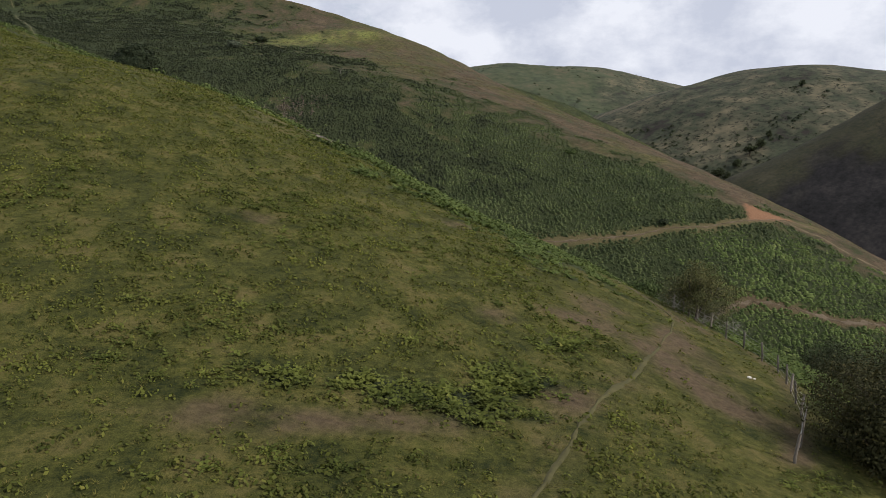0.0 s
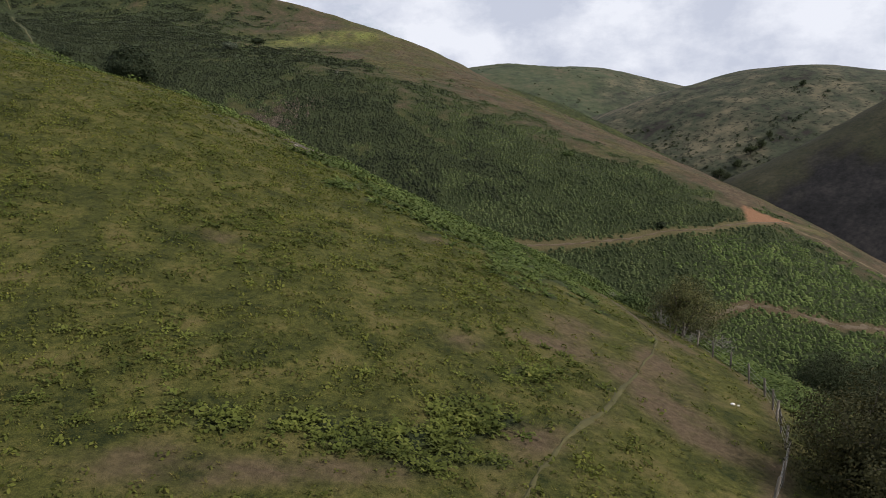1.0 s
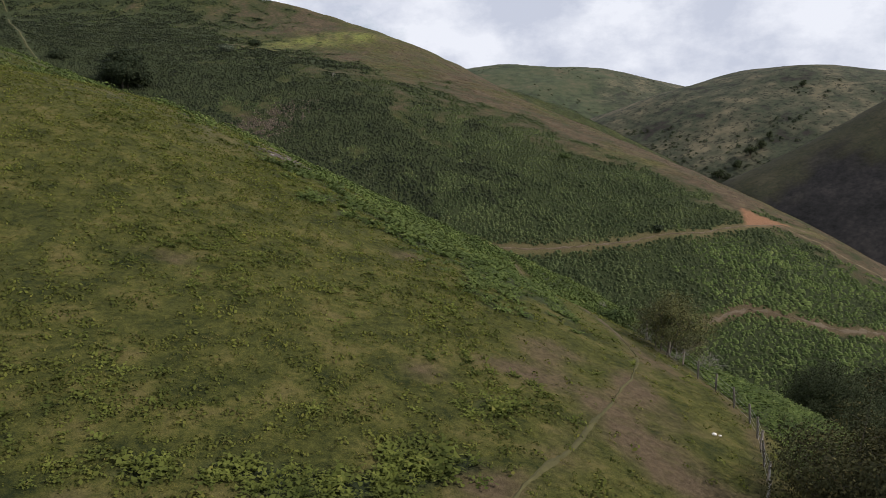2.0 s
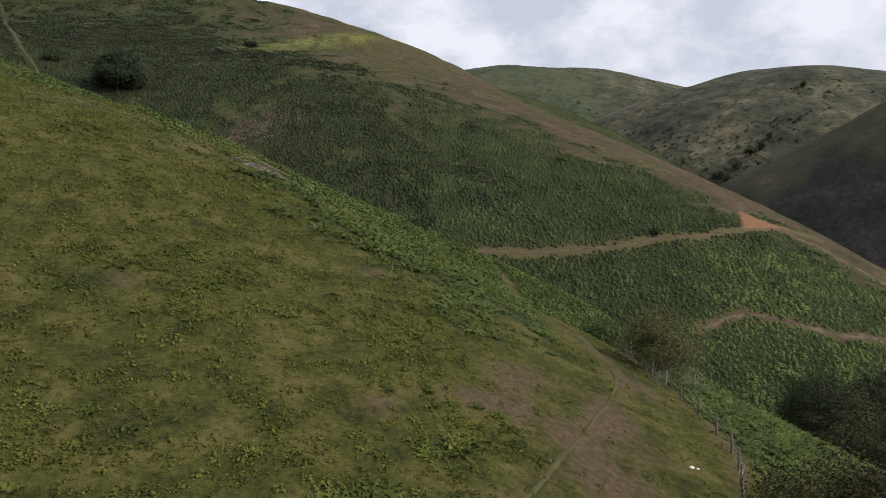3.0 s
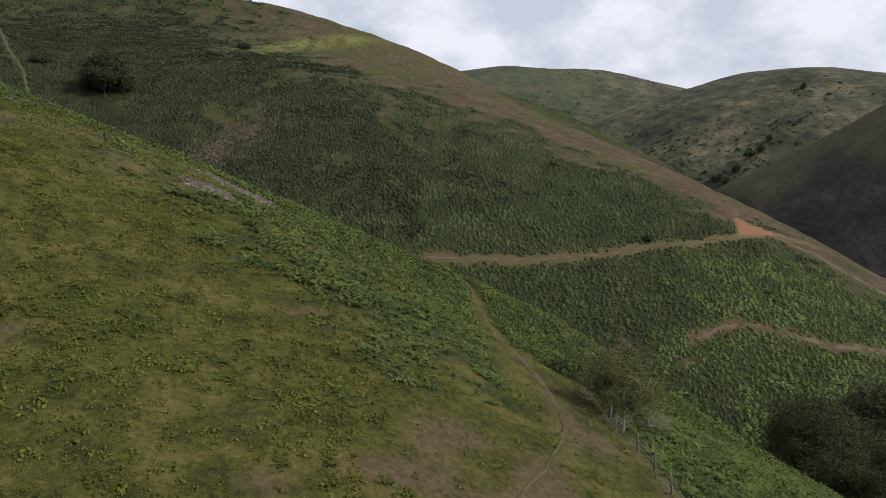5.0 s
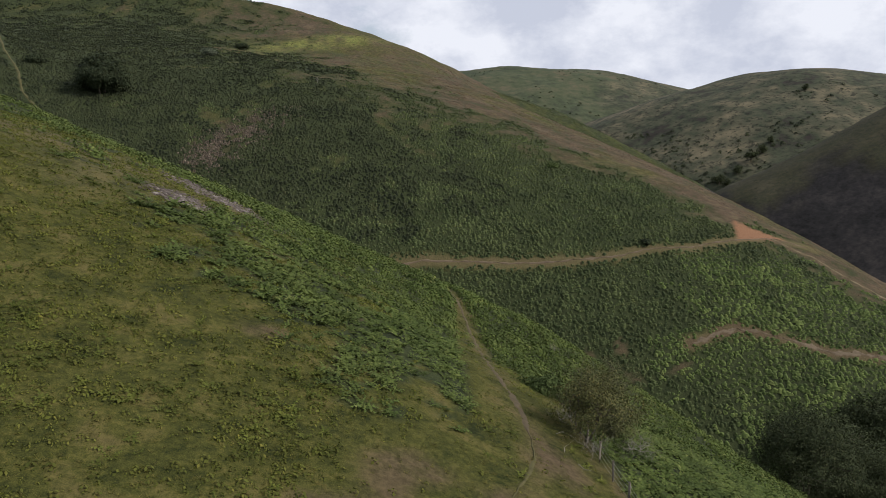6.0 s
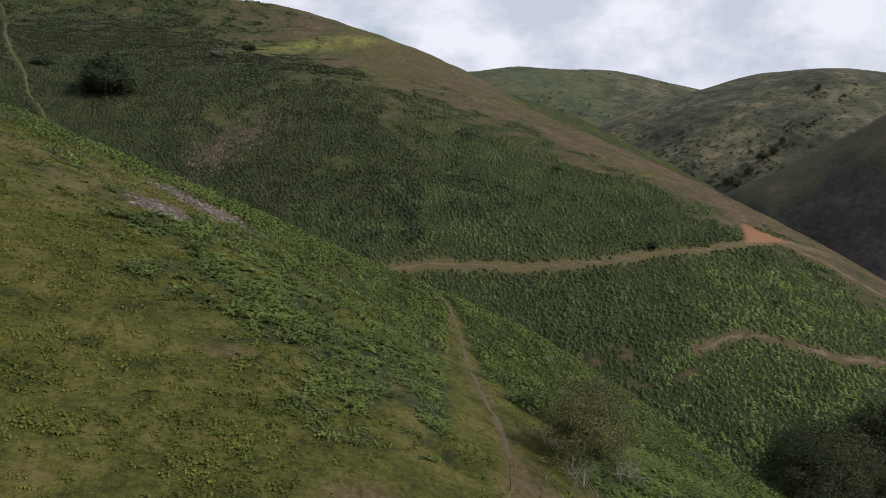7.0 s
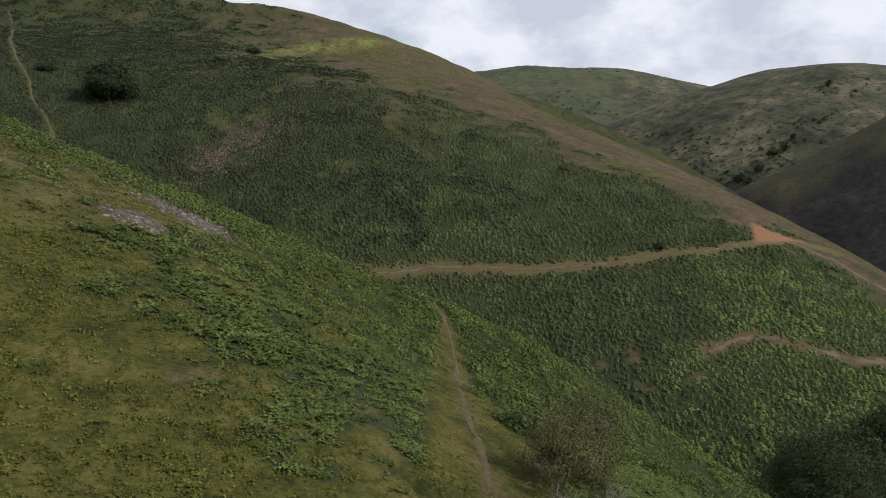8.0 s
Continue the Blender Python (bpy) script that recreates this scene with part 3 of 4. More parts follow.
def dome(rng, count, size, leaf=0.55):
    """A bracken clump seen from afar: leaf blades shingled over a low dome."""
    v, f = [], []
    for i in range(count):
        up = 0.25 + 0.75 * (i + 0.5) / count
        a = i * 2.4 + 0.8 * rng.random()
        flat = math.sqrt(max(0, 1 - up * up))
        n = np.array((flat * math.cos(a), flat * math.sin(a), up)) + 0.17 * rng.normal(size=3)
        n /= np.linalg.norm(n)
        c = size * np.array((flat * math.cos(a), flat * math.sin(a), 0.85 * up)) * (0.8 + 0.35 * rng.random())
        t = np.cross(n, rng.normal(size=3))
        t /= np.linalg.norm(t)
        b = np.cross(n, t)
        k = size * leaf * (0.75 + 0.5 * rng.random())
        m = len(v)
        v += [c - t * k, c + b * k * 0.62, c + t * k, c - b * k * 0.62]
        f += [(m, m + 1, m + 2), (m, m + 2, m + 3)]
    return np.array(v), np.array(f)


def mound(rng, size, tall=0.5, sides=7):
    """One bracken clump far off: a jagged leafy mound, all in one piece."""
    v = [(0.2 * rng.normal(), 0.2 * rng.normal(), tall * (0.9 + 0.3 * rng.random()))]
    for reach, up in ((0.58, 0.86), (1.0, 0.12)):
        for k in range(sides):
            a = 2 * math.pi * (k + 0.5 * (reach == 1.0) + 0.45 * (rng.random() - 0.5)) / sides
            r = reach * (0.75 + 0.5 * rng.random())
            v.append((r * math.cos(a), r * math.sin(a), tall * (up + 0.34 * (rng.random() - 0.5))))
    f = [(0, 1 + k, 1 + (k + 1) % sides) for k in range(sides)]
    for ring in range(1):
        a, b = 1 + ring * sides, 1 + (ring + 1) * sides
        for k in range(sides):
            j = (k + 1) % sides
            f += [(a + k, b + k, b + j), (a + k, b + j, a + j)]
    stretch = np.array((1 + 0.5 * rng.random(), 0.75 + 0.3 * rng.random(), 1))
    return np.array(v) * size * stretch, np.array(f)


def plant(rng, fronds, size, shape):
    vs, fs, n = [], [], 0
    for i in range(fronds):
        a = 2 * math.pi * (i + 0.6 * rng.random()) / fronds
        k = size * (0.7 + 0.6 * rng.random())
        v, f = shape(k, rng)
        c, s = math.cos(a), math.sin(a)
        v = v @ np.array([(c, s, 0), (-s, c, 0), (0, 0, 1)])
        vs.append(v)
        fs.append(f + n)
        n += len(v)
    return np.concatenate(vs), np.concatenate(fs)


def strewn(name, kinds, x, y, size, mat, label, rng, sink=0.05, category="bracken"):
    """Many plants joined into one mesh, each turned and sized by chance."""
    vs, fs, n = [], [], 0
    pick = rng.integers(0, len(kinds), len(x))
    z = land(x, y)
    gx, gy = (land(x + 0.5, y) - land(x - 0.5, y)) * 0.5, (land(x, y + 0.5) - land(x, y - 0.5)) * 0.5
    for k, (v, f) in enumerate(kinds):
        q = pick == k
        m = int(q.sum())
        if not m:
            continue
        a, s = rng.random(m) * 2 * math.pi, size[q][:, None]
        c, d = np.cos(a)[:, None], np.sin(a)[:, None]
        px, py = (v[:, 0] * c - v[:, 1] * d) * s, (v[:, 0] * d + v[:, 1] * c) * s
        pz = v[:, 2] * s + px * gx[q][:, None] + py * gy[q][:, None]
        vs.append(np.stack([px + x[q][:, None], py + y[q][:, None], pz + (z[q] - sink)[:, None]], -1).reshape(-1, 3))
        fs.append((f[None] + (np.arange(m) * len(v))[:, None, None]).reshape(-1, 3) + n)
        n += m * len(v)
    ob = mesh_object(name, np.concatenate(vs), np.concatenate(fs), mat)
    return tagged(ob, label, category, kind="stuff")


def fern_shape(pairs):
    return lambda k, g: frond(g, k, 0.30 * k, k * (0.7 + 0.5 * g.random()), k * (0.45 + 0.4 * g.random()), pairs)


def blade_shape(k, g):
    w, h = 0.05 * k + 0.012, k * (0.25 + 0.35 * g.random())
    return np.array([(0.02 * k, -w, 0), (0.02 * k, w, 0), (k * (0.6 + 0.5 * g.random()), 0, h)]), np.array([(0, 1, 2)])


R = np.random.default_rng(11)
FAR_FERNS = [mound(R, 0.60, 0.68 + 0.40 * R.random(), 5) for _ in range(16)]
TOP_FERNS = [mound(R, 0.62, 0.45 + 0.3 * R.random(), 4) for _ in range(12)]
MID_FERNS = [dome(R, 22, 0.60, 0.19) for _ in range(10)]
SPRIGS = [dome(R, 6, 0.17, 0.42) for _ in range(8)]
BUSHES = [dome(R, 12, 1.0, 0.45) for _ in range(8)]
NEAR_FERNS = [plant(R, 7, 0.55, fern_shape(4)) for _ in range(8)]
TUFTS = [plant(R, 9, 0.15, blade_shape) for _ in range(6)]


def on_a_way(x, y, spare=0.0):
    return (off_line(x, y, TRACK) < 1.8 + spare) | (off_line(x, y, NOSE_WAY) < 2.4 + spare) | (off_line(x, y, LOWER_WAY) < 1.3 + 1.2 * spare) | (off_line(x, y, LEFT_WAY) < 1.4 + spare)


def hill_bracken():
    x, y = (k.ravel() for k in np.meshgrid(np.arange(-400, 180, 0.94), np.arange(118, 640, 0.88)))
    x, y = x + R.uniform(-0.8, 0.8, len(x)), y + R.uniform(-0.8, 0.8, len(x))
    q = (abs(x - 8) < 0.63 * y + 14) & ((x > -5) | (y > 222 + 0.4 * (-9 - x))) & (R.random(len(x)) < np.interp(y, (260, 330, 400, 470, 600), (0.88, 0.62, 0.42, 0.30, 0.24)))
    x, y = x[q], y[q]
    spots = (0.9 * blob(x, y, -69, 282, 6, 17, -32) * (wave(x, y, 4, 2) + 0.5 * wave(x, y, 11) > 0) + blob(x, y, 58.5, 204, 2.2, 2.6) + blob(x, y, 49.2, 202.4, 2.2, 1.7) + blob(x, y, 72.4, 197, 4.0, 1.1, 20) + blob(x, y, 60.2, 195.2, 3.0, 1.0, -32) + blob(x, y, 96, 263, 4, 2) + blob(x, y, -12, 318, 6, 3)) > 0.55 + 0.6 * wave(x, y, 1.6)
    keep = on_middle(x, y) & ((crest(x, y) > 0.42 + 0.16 * R.random(len(x))) | (shoulder(x, y) > middle_hill(x, y))) & ~on_a_way(x, y, 0.9 * wave(x, y, 5)) & (scar(x, y) < 0.2) & ~spots
    x, y = x[keep], y[keep]
    size = (0.64 + 0.62 * R.random(len(x)) ** 1.5) * (1 + 0.22 * wave(x, y, 9)) * np.interp(y, (280, 380, 480, 560), (1.0, 1.25, 1.55, 1.8)) * (0.45 + 0.55 * np.clip(crest(x, y) * 1.3, 0, 1))
    # where sun falls on the hill's nose, carried by the brighter leaf colour
    sunlit = blob(x, y, 90, 199, 19, 7.0, -5) + 0.62 * np.clip((x - 50) / 40, 0, 1) * np.clip((250 - y) / 20, 0, 1) + (0.30 * wave(x, y, 11, 5) + 0.2 * wave(x, y, 3.5, 1)) * np.clip((x - 40) / 25, 0, 1) * np.clip((262 - y) / 12, 0, 1)
    # where the hillside lies in cloud shade, carried by the darker leaf colour
    shady = np.clip((60 - x) / 110, 0, 1) * np.clip((y - 215) / 60, 0, 1) * np.clip(2.2 * crest(x, y) - 1.1, 0, 1) + 0.22 * wave(x, y, 22, 5) + 0.18 * wave(x, y, 6, 1)
    pick = 0.14 * (R.random(len(x)) - 0.5)
    a = sunlit + pick > 0.42
    b = ~a & (shady + pick > 0.45)
    high = y > 320
    strewn("bracken", FAR_FERNS, x[a], y[a], size[a], FERN_SUNLIT, "bracken on the lower nose with sunlight put into its colour", R)
    # bracken in the cloud-shade colour, filed as bilberry
    strewn("bilberry", FAR_FERNS, x[b & ~high], y[b & ~high], size[b & ~high], FERN_SHADE, "hillside bracken with cloud shade put into its colour", R, 0.05, "bilberry")
    strewn("bilberry", TOP_FERNS, x[b & high], y[b & high], size[b & high], FERN_SHADE, "low upper-hill bracken with cloud shade put into its colour", R, 0.05, "bilberry")
    q = ~a & ~b
    strewn("bracken", FAR_FERNS, x[q & ~high], y[q & ~high], size[q & ~high], FERN_HILL, "thick green bracken covering the opposite hillside", R)
    strewn("bracken", TOP_FERNS, x[q & high], y[q & high], size[q & high], FERN_HILL, "low green bracken on the upper hillside", R)


def spur_bracken():
    x, y = R.uniform(-60, 75, 52000), R.uniform(22, 138, 52000)
    keep = (spur_fern(x, y) > 0.5) & (near_spur(x, y) > land(x, y) - 4) & (x < 66) & ((x > -15) | (y < 120)) & ((x < 30) | (y > 40))
    x, y = x[keep], y[keep]
    size = (0.75 + 0.6 * R.random(len(x))) * (1 + 0.25 * wave(x, y, 7)) * np.interp(y, (72, 90), (1, 1.15))
    lx, ly = R.uniform(-9, 9, 700), R.uniform(24, 37, 700)
    q = spur_fern(lx, ly) > 0.5
    x, y, size = np.concatenate([x, lx[q]]), np.concatenate([y, ly[q]]), np.concatenate([size, 0.6 + 0.5 * R.random(q.sum())])
    thin = (y < 72) | (R.random(len(x)) < np.interp(x, (-26, -8), (0.20, 0.60)) * np.interp(x, (18, 40), (1, 0.55)))
    x, y, size = x[thin], y[thin], size[thin]
    far, young = y > 72, (y < 38) & (x < 9)
    strewn("bracken", NEAR_FERNS, x[young], y[young], size[young], FERN_YOUNG, "lush low bracken growing in the pasture", R)
    x, y, size, far = x[~young], y[~young], size[~young], far[~young]
    strewn("bracken", NEAR_FERNS, x[~far], y[~far], size[~far], FERN, "fresh green bracken fronds on the near spur", R)
    strewn("bracken", MID_FERNS, x[far], y[far], size[far], FERN, "green bracken running over the edge of the spur", R)


def meadow():
    x, y = R.uniform(-62, 21, 135000), R.uniform(18, 100, 135000)
    open_ = (spur_fern(x, y) < 0.5) & (abs(x - 8) < 0.72 * y + 14) & (near_spur(x, y) > land(x, y) - 2)
    bare = masks(x, y)["bare"]
    thick = 0.55 + 0.4 * wave(x, y, 7) + 0.35 * wave(x, y, 2.2, 4) - 0.9 * bare - 0.6 * (x > 10)
    q = open_ & (R.random(len(x)) < np.clip(thick, 0.05, 1) * 0.62)
    strewn("herbs", SPRIGS, x[q], y[q], 0.55 + 1.0 * R.random(q.sum()) ** 2, HERB, "low yellow-green herbs scattered over the pasture", R, 0.02, "herbs")
    q = open_ & (R.random(len(x)) < np.clip(0.22 - 0.2 * bare, 0.02, 1))
    strewn("grass", TUFTS, x[q] + 0.3, y[q] + 0.3, 0.6 + 0.8 * R.random(q.sum()), GRASS, "short grazed grass in tufts", R, 0.02, "grass")
    q = open_ & (R.random(len(x)) < np.clip(0.10 * (wave(x, y, 9, 7) - 0.1) + 0.10 * blob(x, y, 1, 44, 9, 9) * (wave(x, y, 2.5) > 0) - 0.1 * bare, 0, 1))
    strewn("bracken", NEAR_FERNS, x[q], y[q], 0.45 + 0.4 * R.random(q.sum()), FERN_YOUNG, "young bracken plants dotted about the pasture", R)


def heath_plants():
    x, y = R.uniform(-120, 180, 42000), R.uniform(190, 560, 42000)
    q = on_middle(x, y) & (crest(x, y) < 0.6) & (shoulder(x, y) < middle_hill(x, y)) & ~on_a_way(x, y) & (scar(x, y) < 0.2) & (R.random(len(x)) < np.clip(0.55 + 0.5 * wave(x, y, 14, 8), 0.05, 1) * np.interp(y, (300, 500), (1, 0.35)))
    x, y = x[q], y[q]
    strewn("heather", FAR_FERNS, x, y, (0.18 + 0.25 * R.random(len(x))) * np.interp(y, (300, 500), (1, 1.6)), HEATHER, "low brown heather and dry grass on the hill crest", R, 0.05, "heather")
    x, y = R.normal(size=3600) * 4.2, R.normal(size=3600) * 13
    c, s = math.cos(radians(-32)), math.sin(radians(-32))
    x, y = -69 + x * c - y * s, 282 + x * s + y * c
    q = wave(x, y, 4, 2) + 0.5 * wave(x, y, 11) > -0.15
    x, y = x[q], y[q]
    strewn("dead_bracken", FAR_FERNS, x, y, 0.4 + 0.45 * R.random(len(x)), DEAD_FERN, "patch of pinkish dead bracken on the hillside", R)


def far_shrubs():
    x, y = R.uniform(0, 760, 26000), R.uniform(560, 1500, 26000)
    dark, right, back = far_hills(x, y)
    q = (np.maximum(right, back) > np.maximum(dark, middle_hill(x, y))) & (wave(x, y, 90, 3) + 0.7 * wave(x, y, 30) + 0.016 * (35 - land(x, y)) > 0.30) & (land(x, y) < 95)
    x, y = x[q], y[q]
    bx, by = R.uniform(-20, 420, 900), R.uniform(1150, 1500, 900)
    q = (far_hills(bx, by)[2] > land(bx, by) - 3) & (wave(bx, by, 120, 2) + 0.5 * wave(bx, by, 40, 1) > 0.05)
    x, y = np.concatenate([x, bx[q]]), np.concatenate([y, by[q]])
    strewn("gorse", BUSHES, x, y, 0.7 + 2.2 * R.random(len(x)) ** 4, GORSE, "dark gorse and thorn scrub dotted over the far hills", R, 0.1, "shrubs")


hill_bracken()
heath_plants()
far_shrubs()
spur_bracken()
meadow()


# ---- trees and shrubs ----
def part(name, v, f, mat, parent, label="", smooth=True):
    ob = mesh_object(name, np.array(v), np.array(f), mat, smooth)
    ob.parent = parent
    return tagged(ob, label) if label else ob


def tube(v, f, pts, radii, sides=6):
    """Adds a tapering round branch along the points."""
    n = len(v)
    for k, (p, r) in enumerate(zip(pts, radii)):
        d = Vector(pts[min(k + 1, len(pts) - 1)]) - Vector(pts[max(k - 1, 0)])
        q = d.to_track_quat("Z", "Y")
        for s in range(sides):
            a = 2 * math.pi * s / sides
            v.append(tuple(Vector(p) + q @ Vector((r * math.cos(a), r * math.sin(a), 0))))
    for k in range(len(pts) - 1):
        for s in range(sides):
            a, b = n + k * sides + s, n + k * sides + (s + 1) % sides
            f.append((a, b, b + sides, a + sides))


def grow(v, f, rng, start, way_, length, radius, depth, tips, droop=0.0, bend=0.35, sides=6):
    """A branch that bends, thins and forks."""
    pts, radii, p, d = [tuple(start)], [radius], Vector(start), Vector(way_).normalized()
    for k in range(4):
        d = (d + Vector(rng.normal(size=3)) * bend * 0.45 + Vector((0, 0, -droop))).normalized()
        p = p + d * length / 4
        pts.append(tuple(p))
        radii.append(radius * (1 - 0.17 * (k + 1)))
    tube(v, f, pts, radii, sides)
    tips.append((p.copy(), length))
    if depth > 0:
        for k in range(2 if rng.random() < 0.4 else 3):
            o = Vector(pts[2 + k % 3])
            w = (d * 0.7 + Vector(rng.normal(size=3)) * 0.75 + Vector((0, 0, 0.12))).normalized()
            grow(v, f, rng, o, w, length * (0.62 + 0.15 * rng.random()), radius * 0.5, depth - 1, tips, droop, bend, 4)


def leaves(rng, centres, spread, count, size):
    """Small folded leaves in clumps round the given places."""
    c = np.array([tuple(p) for p, _ in centres])[rng.integers(0, len(centres), count)]
    o = rng.normal(size=(count, 3)) * spread * np.array((1, 1, 0.7))
    c = c + o
    mid = c.mean(0) - np.array((0, 0, 0.25 * np.ptp(c[:, 2])))
    n = (c - mid) / (np.linalg.norm(c - mid, axis=1)[:, None] + 1e-6) + 0.8 * o / (np.linalg.norm(o, axis=1)[:, None] + 1e-6) + 0.65 * rng.normal(size=(count, 3)) + np.array((0, 0, 0.3))
    n /= np.linalg.norm(n, axis=1)[:, None]
    a = np.cross(n, rng.normal(size=(count, 3)))
    a /= np.linalg.norm(a, axis=1)[:, None]
    b = np.cross(n, a)
    s = size * (0.6 + 0.8 * rng.random((count, 1)))
    v = np.stack([c - a * s, c + b * s * 0.55, c + a * s, c - b * s * 0.55], 1).reshape(-1, 3)
    return v, np.arange(4 * count).reshape(-1, 4)


def lobes(rng, height, spread, shift):
    """Places for leaf clumps on the rounded lobes of a broad crown."""
    out = []
    for k in range(17):
        a, u = 2.4 * k + rng.random(), -0.35 + 1.25 * (k + 0.5) / 17
        flat, reach = math.sqrt(max(0.05, 1 - u * u)), 0.60 + 0.22 * rng.random()
        mid = Vector((spread * reach * flat * math.cos(a) + shift, spread * reach * flat * math.sin(a), height * (0.5 + 0.40 * u)))
        size = spread * (0.30 + 0.16 * rng.random())
        for _ in range(12):
            out.append((mid + Vector(rng.normal(size=3)).normalized() * size, 1))
    return out


def tree(name, x, y, height, spread, seed, label, leaf, count, leaf_size, lean=(0, 0), stems=1, trunk=0.45, depth=3, droop=0.0, clump=0.4, category="tree", round_=False):
    rng = np.random.default_rng(seed)
    base = Vector((x, y, float(land(x, y)) - 0.1))
    root = tagged(new(name), label, category)
    root.location = base
    v, f, tips = [], [], []
    for s in range(stems):
        a = 2 * math.pi * s / stems + rng.random()
        o = Vector((math.cos(a), math.sin(a), 0)) * (0.0 if stems == 1 else 0.25 * spread)
        w = Vector((lean[0], lean[1], 1)) + (o * (0.5 / max(0.3, spread)))
        mine = []
        grow(v, f, rng, o, w, height * trunk, height * 0.035 / math.sqrt(stems), 0, mine, 0, 0.12)
        top = mine[0][0]
        for k in range(6):
            b = 2 * math.pi * (k + 0.5 * rng.random()) / 6
            d = Vector((math.cos(b) * spread, math.sin(b) * spread, height * (0.22 + 0.30 * rng.random()))) + Vector((lean[0], lean[1], 0)) * height * 0.4
            grow(v, f, rng, o + (top - o) * (0.55 + 0.45 * rng.random()), d, d.length * 0.62, height * 0.016 / math.sqrt(stems), depth - 1, tips, droop)
        grow(v, f, rng, top, w, height * 0.32, height * 0.018 / math.sqrt(stems), depth - 1, tips, droop)
    part("trunk", v, f, BARK if leaf else DEADWOOD, root, "dark rough bark on trunk and limbs" if leaf else "bleached bare wood")
    if leaf:
        if round_:
            tips = lobes(rng, height, spread, lean[0] * height * 0.5) + tips
        cv, cf = leaves(rng, tips, clump, count, leaf_size)
        part("crown", cv, cf, leaf, root, smooth=False)
    return root


tree("thorn_tree", 20.1, 56.2, 4.8, 1.9, 21, "leaning hawthorn with ragged olive crown beside the fence", LEAF_THORN, 10000, 0.07, (0.20, 0.05), 3, 0.36, 3, 0.0, 0.27)
tree("thorn_tree", 22.8, 64.6, 5.6, 1.9, 35, "thin straggling olive-brown hawthorn below the fence", LEAF_BROWN, 8500, 0.06, (0.06, 0.0), 3, 0.34, 3, 0.0, 0.40)
tree("thorn_tree", 22.5, 60.4, 2.8, 1.5, 36, "low olive-brown thorn bush below the fence", LEAF_BROWN, 7000, 0.06, (0.05, 0.0), 3, 0.3, 3, 0.0, 0.36)
tree("thorn_tree", 21.4, 29.8, 6.8, 3.4, 22, "bushy olive-brown hawthorn growing beyond the fence", LEAF_HEDGE, 46000, 0.07, (-0.04, 0.0), 4, 0.35, 3, 0.0, 0.45)
tree("thorn_tree", 24.5, 34.5, 5.0, 3.2, 23, "dense dark hawthorn bush beyond the fence", LEAF_HEDGE, 18000, 0.075, (0.0, 0.0), 3, 0.3, 3, 0.0, 0.45)
tree("thorn_tree", 20.7, 30.7, 3.6, 2.6, 34, "low spreading hawthorn bush hiding the fence foot", LEAF_HEDGE, 16000, 0.07, (0.0, 0.0), 4, 0.3, 3, 0.0, 0.4)
tree("valley_tree", 55.5, 98.0, 11.8, 4.8, 24, "dark broad-leaved tree low on the bracken slope", LEAF_VALLEY, 46000, 0.115, (0, 0), 3, 0.3, 3, 0.0, 0.75, round_=True)
tree("valley_tree", 66.0, 103.0, 12.5, 5.5, 25, "dark rounded tree in the gully", LEAF_VALLEY, 46000, 0.12, (0, 0), 3, 0.3, 3, 0.0, 0.8, round_=True)
tree("valley_tree", 98.0, 166.0, 14.0, 7.0, 26, "dark broad tree at the foot of the hill", LEAF_VALLEY, 18000, 0.30, (0, 0), 2, 0.35, 3, 0.0, 0.9, round_=True)
tree("valley_tree", 110.0, 170.0, 13.0, 7.0, 27, "dark tree at the foot of the hill", LEAF_VALLEY, 18000, 0.30, (0, 0), 2, 0.35, 3, 0.0, 0.9, round_=True)
tree("hill_tree", -126.5, 305.0, 15.0, 6.3, 28, "lone dark round tree on the far hillside", LEAF_DARK, 24000, 0.42, (0, 0), 3, 0.26, 3, 0.0, 1.2, round_=True)
tree("shrub", 74.0, 241.0, 2.2, 1.6, 29, "dark gorse bush beside the hill track", LEAF_DARK, 1500, 0.22, (0, 0), 3, 0.3, 1, 0.0, 0.4, "shrub")
tree("shrub", 18.4, 65.0, 1.4, 1.2, 30, "leafy green bush at the edge of the path", LEAF_BUSH, 3500, 0.10, (0, 0), 3, 0.3, 2, 0.0, 0.35, "shrub")
tree("shrub", 50.4, 288.0, 1.6, 2.2, 31, "grey-green bush in the hillside bracken", LEAF_BUSH, 1200, 0.3, (0, 0), 3, 0.3, 1, 0.0, 0.6, "shrub")
tree("dead_tree", 23.4, 57.6, 1.9, 1.5, 32, "fallen bleached dead branches below the fence", None, 0, 0, (0.4, 0.1), 2, 0.3, 3)


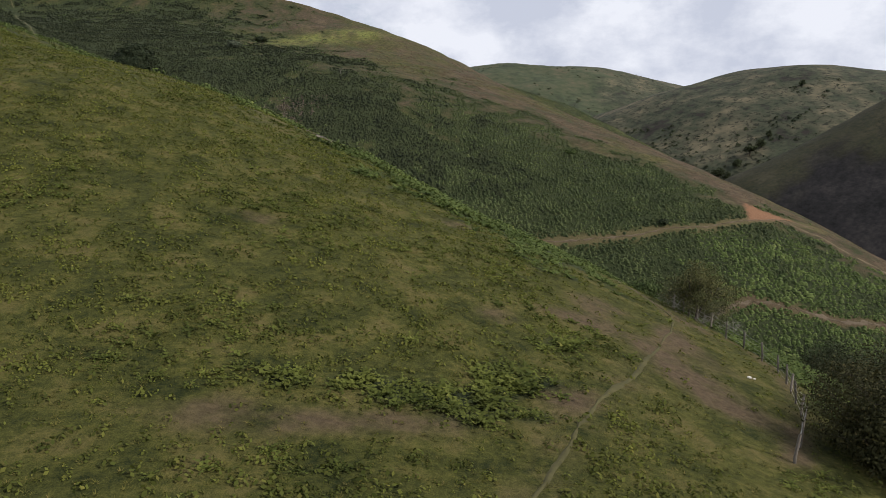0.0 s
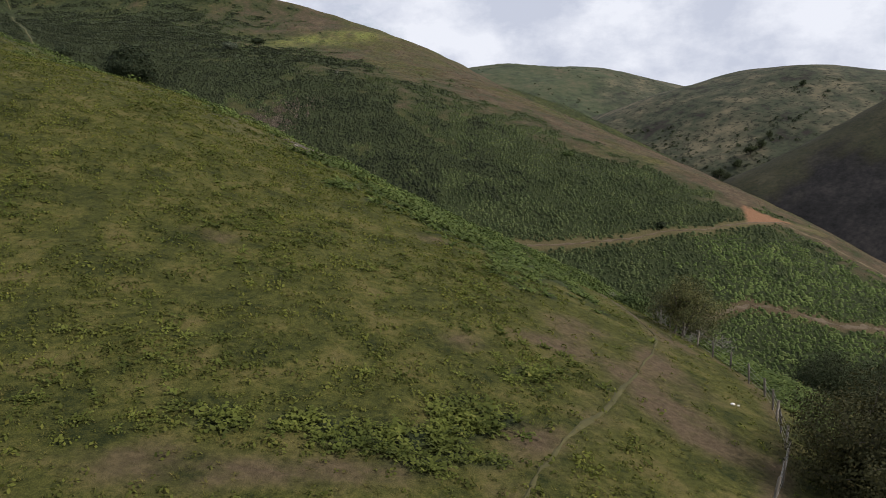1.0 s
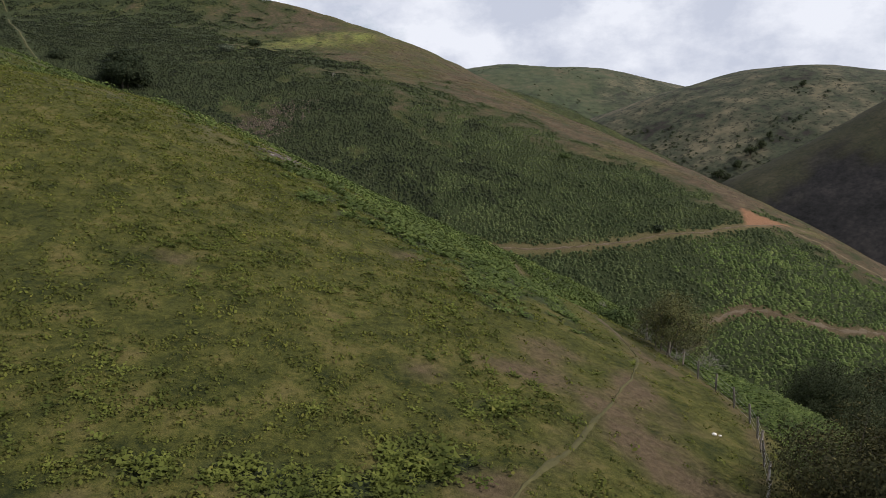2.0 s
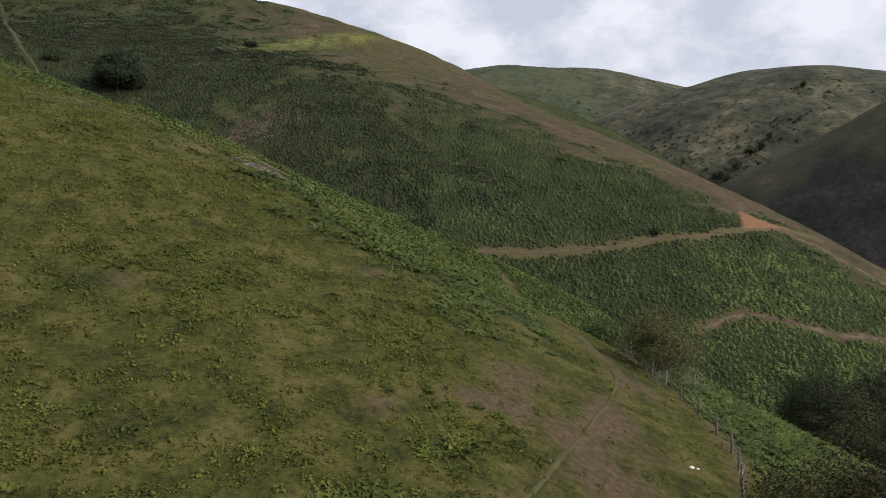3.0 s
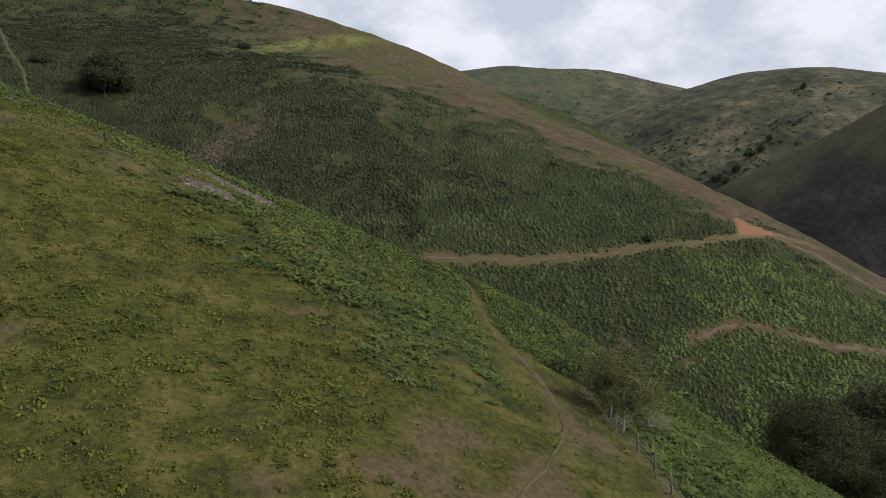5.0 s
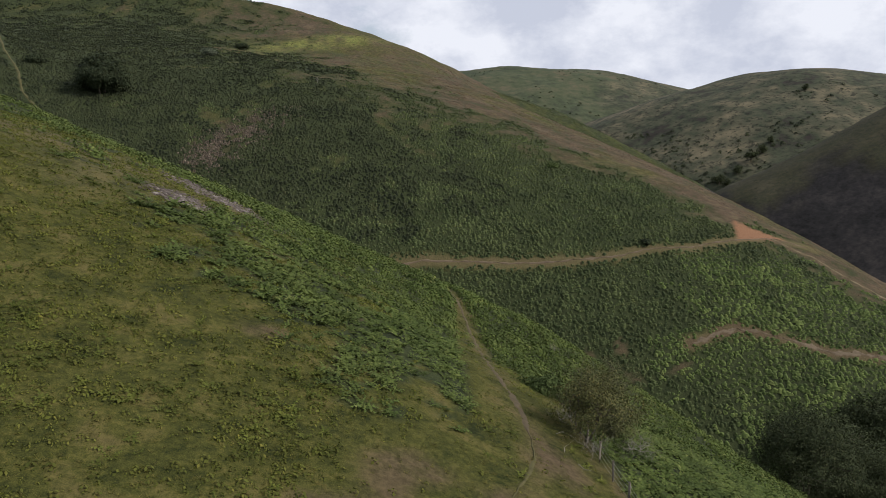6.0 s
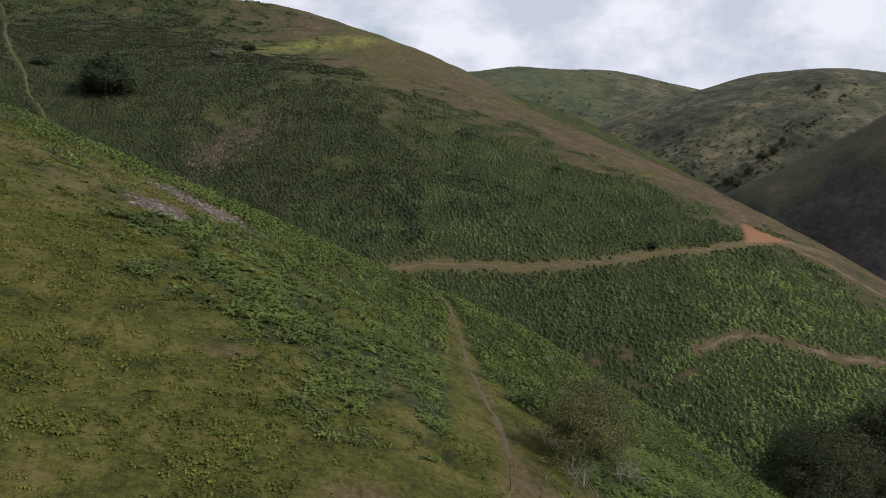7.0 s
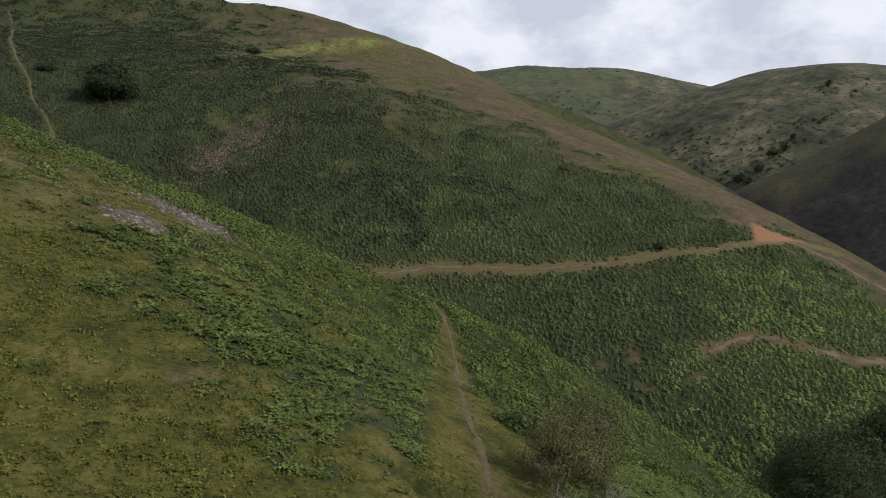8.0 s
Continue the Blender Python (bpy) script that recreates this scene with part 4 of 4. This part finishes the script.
# ---- fence ----
def fence():
    root = tagged(new("fence"), "weathered wooden posts strung with sagging wire", "fence")
    rng = np.random.default_rng(5)
    heads = []
    for x, y in FENCE:
        z = float(land(x, y))
        r, h = 0.055 + 0.02 * rng.random(), 1.2 + 0.15 * rng.random()
        tip = Vector((x + 0.06 * rng.normal(), y + 0.06 * rng.normal(), z + h))
        v, f = [], []
        tube(v, f, [(x, y, z - 0.3), (x, y, z + 0.3), tuple(tip - Vector((0, 0, 0.04))), tuple(tip)], [r * 1.05, r, r * 0.95, r * 0.75], 8)
        f2 = [tuple(range(len(v) - 8, len(v) - 4)), (len(v) - 8, len(v) - 4, len(v) - 3, len(v) - 2), (len(v) - 8, len(v) - 2, len(v) - 1, len(v) - 1)][:2]
        part("post", v, f + f2, POSTWOOD, root)
        heads.append((Vector((x, y, z)), tip))
    for k in (0.22, 0.45, 0.68, 0.90):
        v, f = [], []
        pts = []
        for (a, b), (c, d) in zip(heads, heads[1:]):
            p, q = a.lerp(b, k), c.lerp(d, k)
            pts += [tuple(p.lerp(q, i / 4) - Vector((0, 0, 0.05 * math.sin(math.pi * i / 4)))) for i in range(4)]
        tube(v, f, pts, [0.006] * len(pts), 4)
        part("wire", v, f, WIRE, root)
    return root


fence()


# ---- stones ----
def stone_mesh(rng, size, squash=0.6):
    bm = bmesh.new()
    bmesh.ops.create_icosphere(bm, subdivisions=1, radius=size)
    for q in bm.verts:
        q.co *= 0.72 + 0.5 * rng.random()
        q.co.z *= squash
    v = np.array([tuple(q.co) for q in bm.verts])
    f = np.array([[q.index for q in face.verts] for face in bm.faces])
    bm.free()
    return v, f


def scree(label, cx, cy, rx, ry, turn, count, seed):
    rng = np.random.default_rng(seed)
    kinds = [stone_mesh(rng, 0.11) for _ in range(5)]
    c, s = math.cos(radians(turn)), math.sin(radians(turn))
    u, w = rng.normal(size=count) * rx * 0.5, rng.normal(size=count) * ry * 0.5
    x, y = cx + u * c - w * s, cy + u * s + w * c
    strewn("scree", kinds, x, y, 0.5 + 2.0 * rng.random(count) ** 3, STONE, label, rng, 0.0, "stones")


scree("loose grey stones spilling down the spur", -11.6, 85.6, 4.4, 3.4, -4, 2600, 41)
scree("patch of small grey stones on the spur", -11.0, 73.4, 2.1, 2.6, 5, 1200, 42)


# ---- far trees in the valley ----
def far_tree(x, y, height, seed, leaf, label):
    tree("far_tree", x, y, height, height * 0.42, seed, label, leaf, 900, height * 0.05, (0, 0), 1, 0.3, 2, 0.0, height * 0.09)


far_tree(316, 728, 12, 51, LEAF_VALLEY, "dark tree standing on the far valley side")
far_tree(301, 716, 13, 52, LEAF_VALLEY, "dark tree above the far valley floor")
far_tree(284, 704, 10, 53, LEAF_VALLEY, "small dark tree in the far valley")
far_tree(262, 672, 14, 54, LEAF_GREY, "grey-green willow in the far valley bottom")
far_tree(248, 655, 11, 55, LEAF_VALLEY, "dark thorn tree in the far valley bottom")
far_tree(270, 690, 9, 56, LEAF_VALLEY, "small thorn in the far valley bottom")
far_tree(236, 640, 10, 57, LEAF_VALLEY, "dark bushy tree in the far valley bottom")
far_tree(330, 742, 8, 58, LEAF_VALLEY, "small dark tree on the far valley side")
far_tree(404, 835, 9, 59, LEAF_VALLEY, "lone dark thorn on the far hillside")


far_tree(265, 697, 13, 91, LEAF_VALLEY, "dark thorn tree beside the far stream")
far_tree(283, 701, 9, 92, LEAF_VALLEY, "small dark thorn on the far valley side")


def stone(x, y, size, label, seed):
    rng = np.random.default_rng(seed)
    v, f = stone_mesh(rng, size, 0.45)
    ob = mesh_object("stone", v + np.array((x, y, float(land(x, y)) + 0.15 * size)), f, PALE, False)
    tagged(ob, label, "stone")


stone(17.4, 39.3, 0.15, "pale stone lying on the worn pasture", 61)
stone(17.75, 39.4, 0.09, "small pale stone lying on the pasture", 62)


def fallen_branch(x, y, length, turn, seed, label):
    """A bleached broken branch lying on the ground."""
    rng = np.random.default_rng(seed)
    v, f, tips = [], [], []
    z = float(land(x, y)) + 0.04
    c, s = math.cos(radians(turn)), math.sin(radians(turn))
    rise = (float(land(x + c, y + s)) - float(land(x, y)))
    grow(v, f, rng, (x, y, z), (c, s, rise), length, 0.022, 1, tips, 0.0, 0.15, 6)
    tagged(mesh_object("fallen_branch", np.array(v), np.array(f), DEADWOOD, True), label, "branch")


fallen_branch(18.0, 54.8, 1.3, 60, 71, "bleached broken branch lying beside the fence")
fallen_branch(18.1, 52.2, 1.1, 75, 72, "bleached stick lying on the trodden grass")
fallen_branch(18.7, 51.2, 0.9, -50, 73, "short bleached stick lying by the fence")
tree("dead_tree", 19.3, 58.2, 1.8, 1.4, 33, "pale dead branches tangled under the thorn tree", None, 0, 0, (-0.5, 0.2), 2, 0.3, 3)
tree("dead_tree", 19.9, 54.3, 1.3, 1.3, 37, "pale dead brushwood tangled along the fence", None, 0, 0, (0.3, -0.3), 3, 0.25, 3)
tree("dead_tree", 23.0, 92.0, 1.7, 0.8, 38, "pale dead branches standing out of the bracken", None, 0, 0, (0.2, 0.0), 2, 0.4, 2)
tree("shrub", -163.0, 325.0, 4.0, 3.4, 81, "low dark bush on the far hillside", LEAF_DARK, 1800, 0.32, (0, 0), 3, 0.3, 1, 0.0, 0.8, "shrub")
tree("shrub", -104.0, 372.0, 4.2, 3.6, 82, "grey-green bush on the upper hillside", LEAF_GREY, 1500, 0.34, (0, 0), 3, 0.3, 1, 0.0, 0.8, "shrub")
tree("shrub", -104.0, 428.0, 4.6, 3.0, 83, "small lone thorn high on the hillside", LEAF_DARK, 1300, 0.36, (0, 0), 2, 0.35, 1, 0.0, 0.8, "shrub")
tree("dead_tree", -46.5, 338.0, 3.6, 1.2, 84, "pale bare snag standing in the hillside bracken", None, 0, 0, (0.1, 0), 1, 0.5, 2)
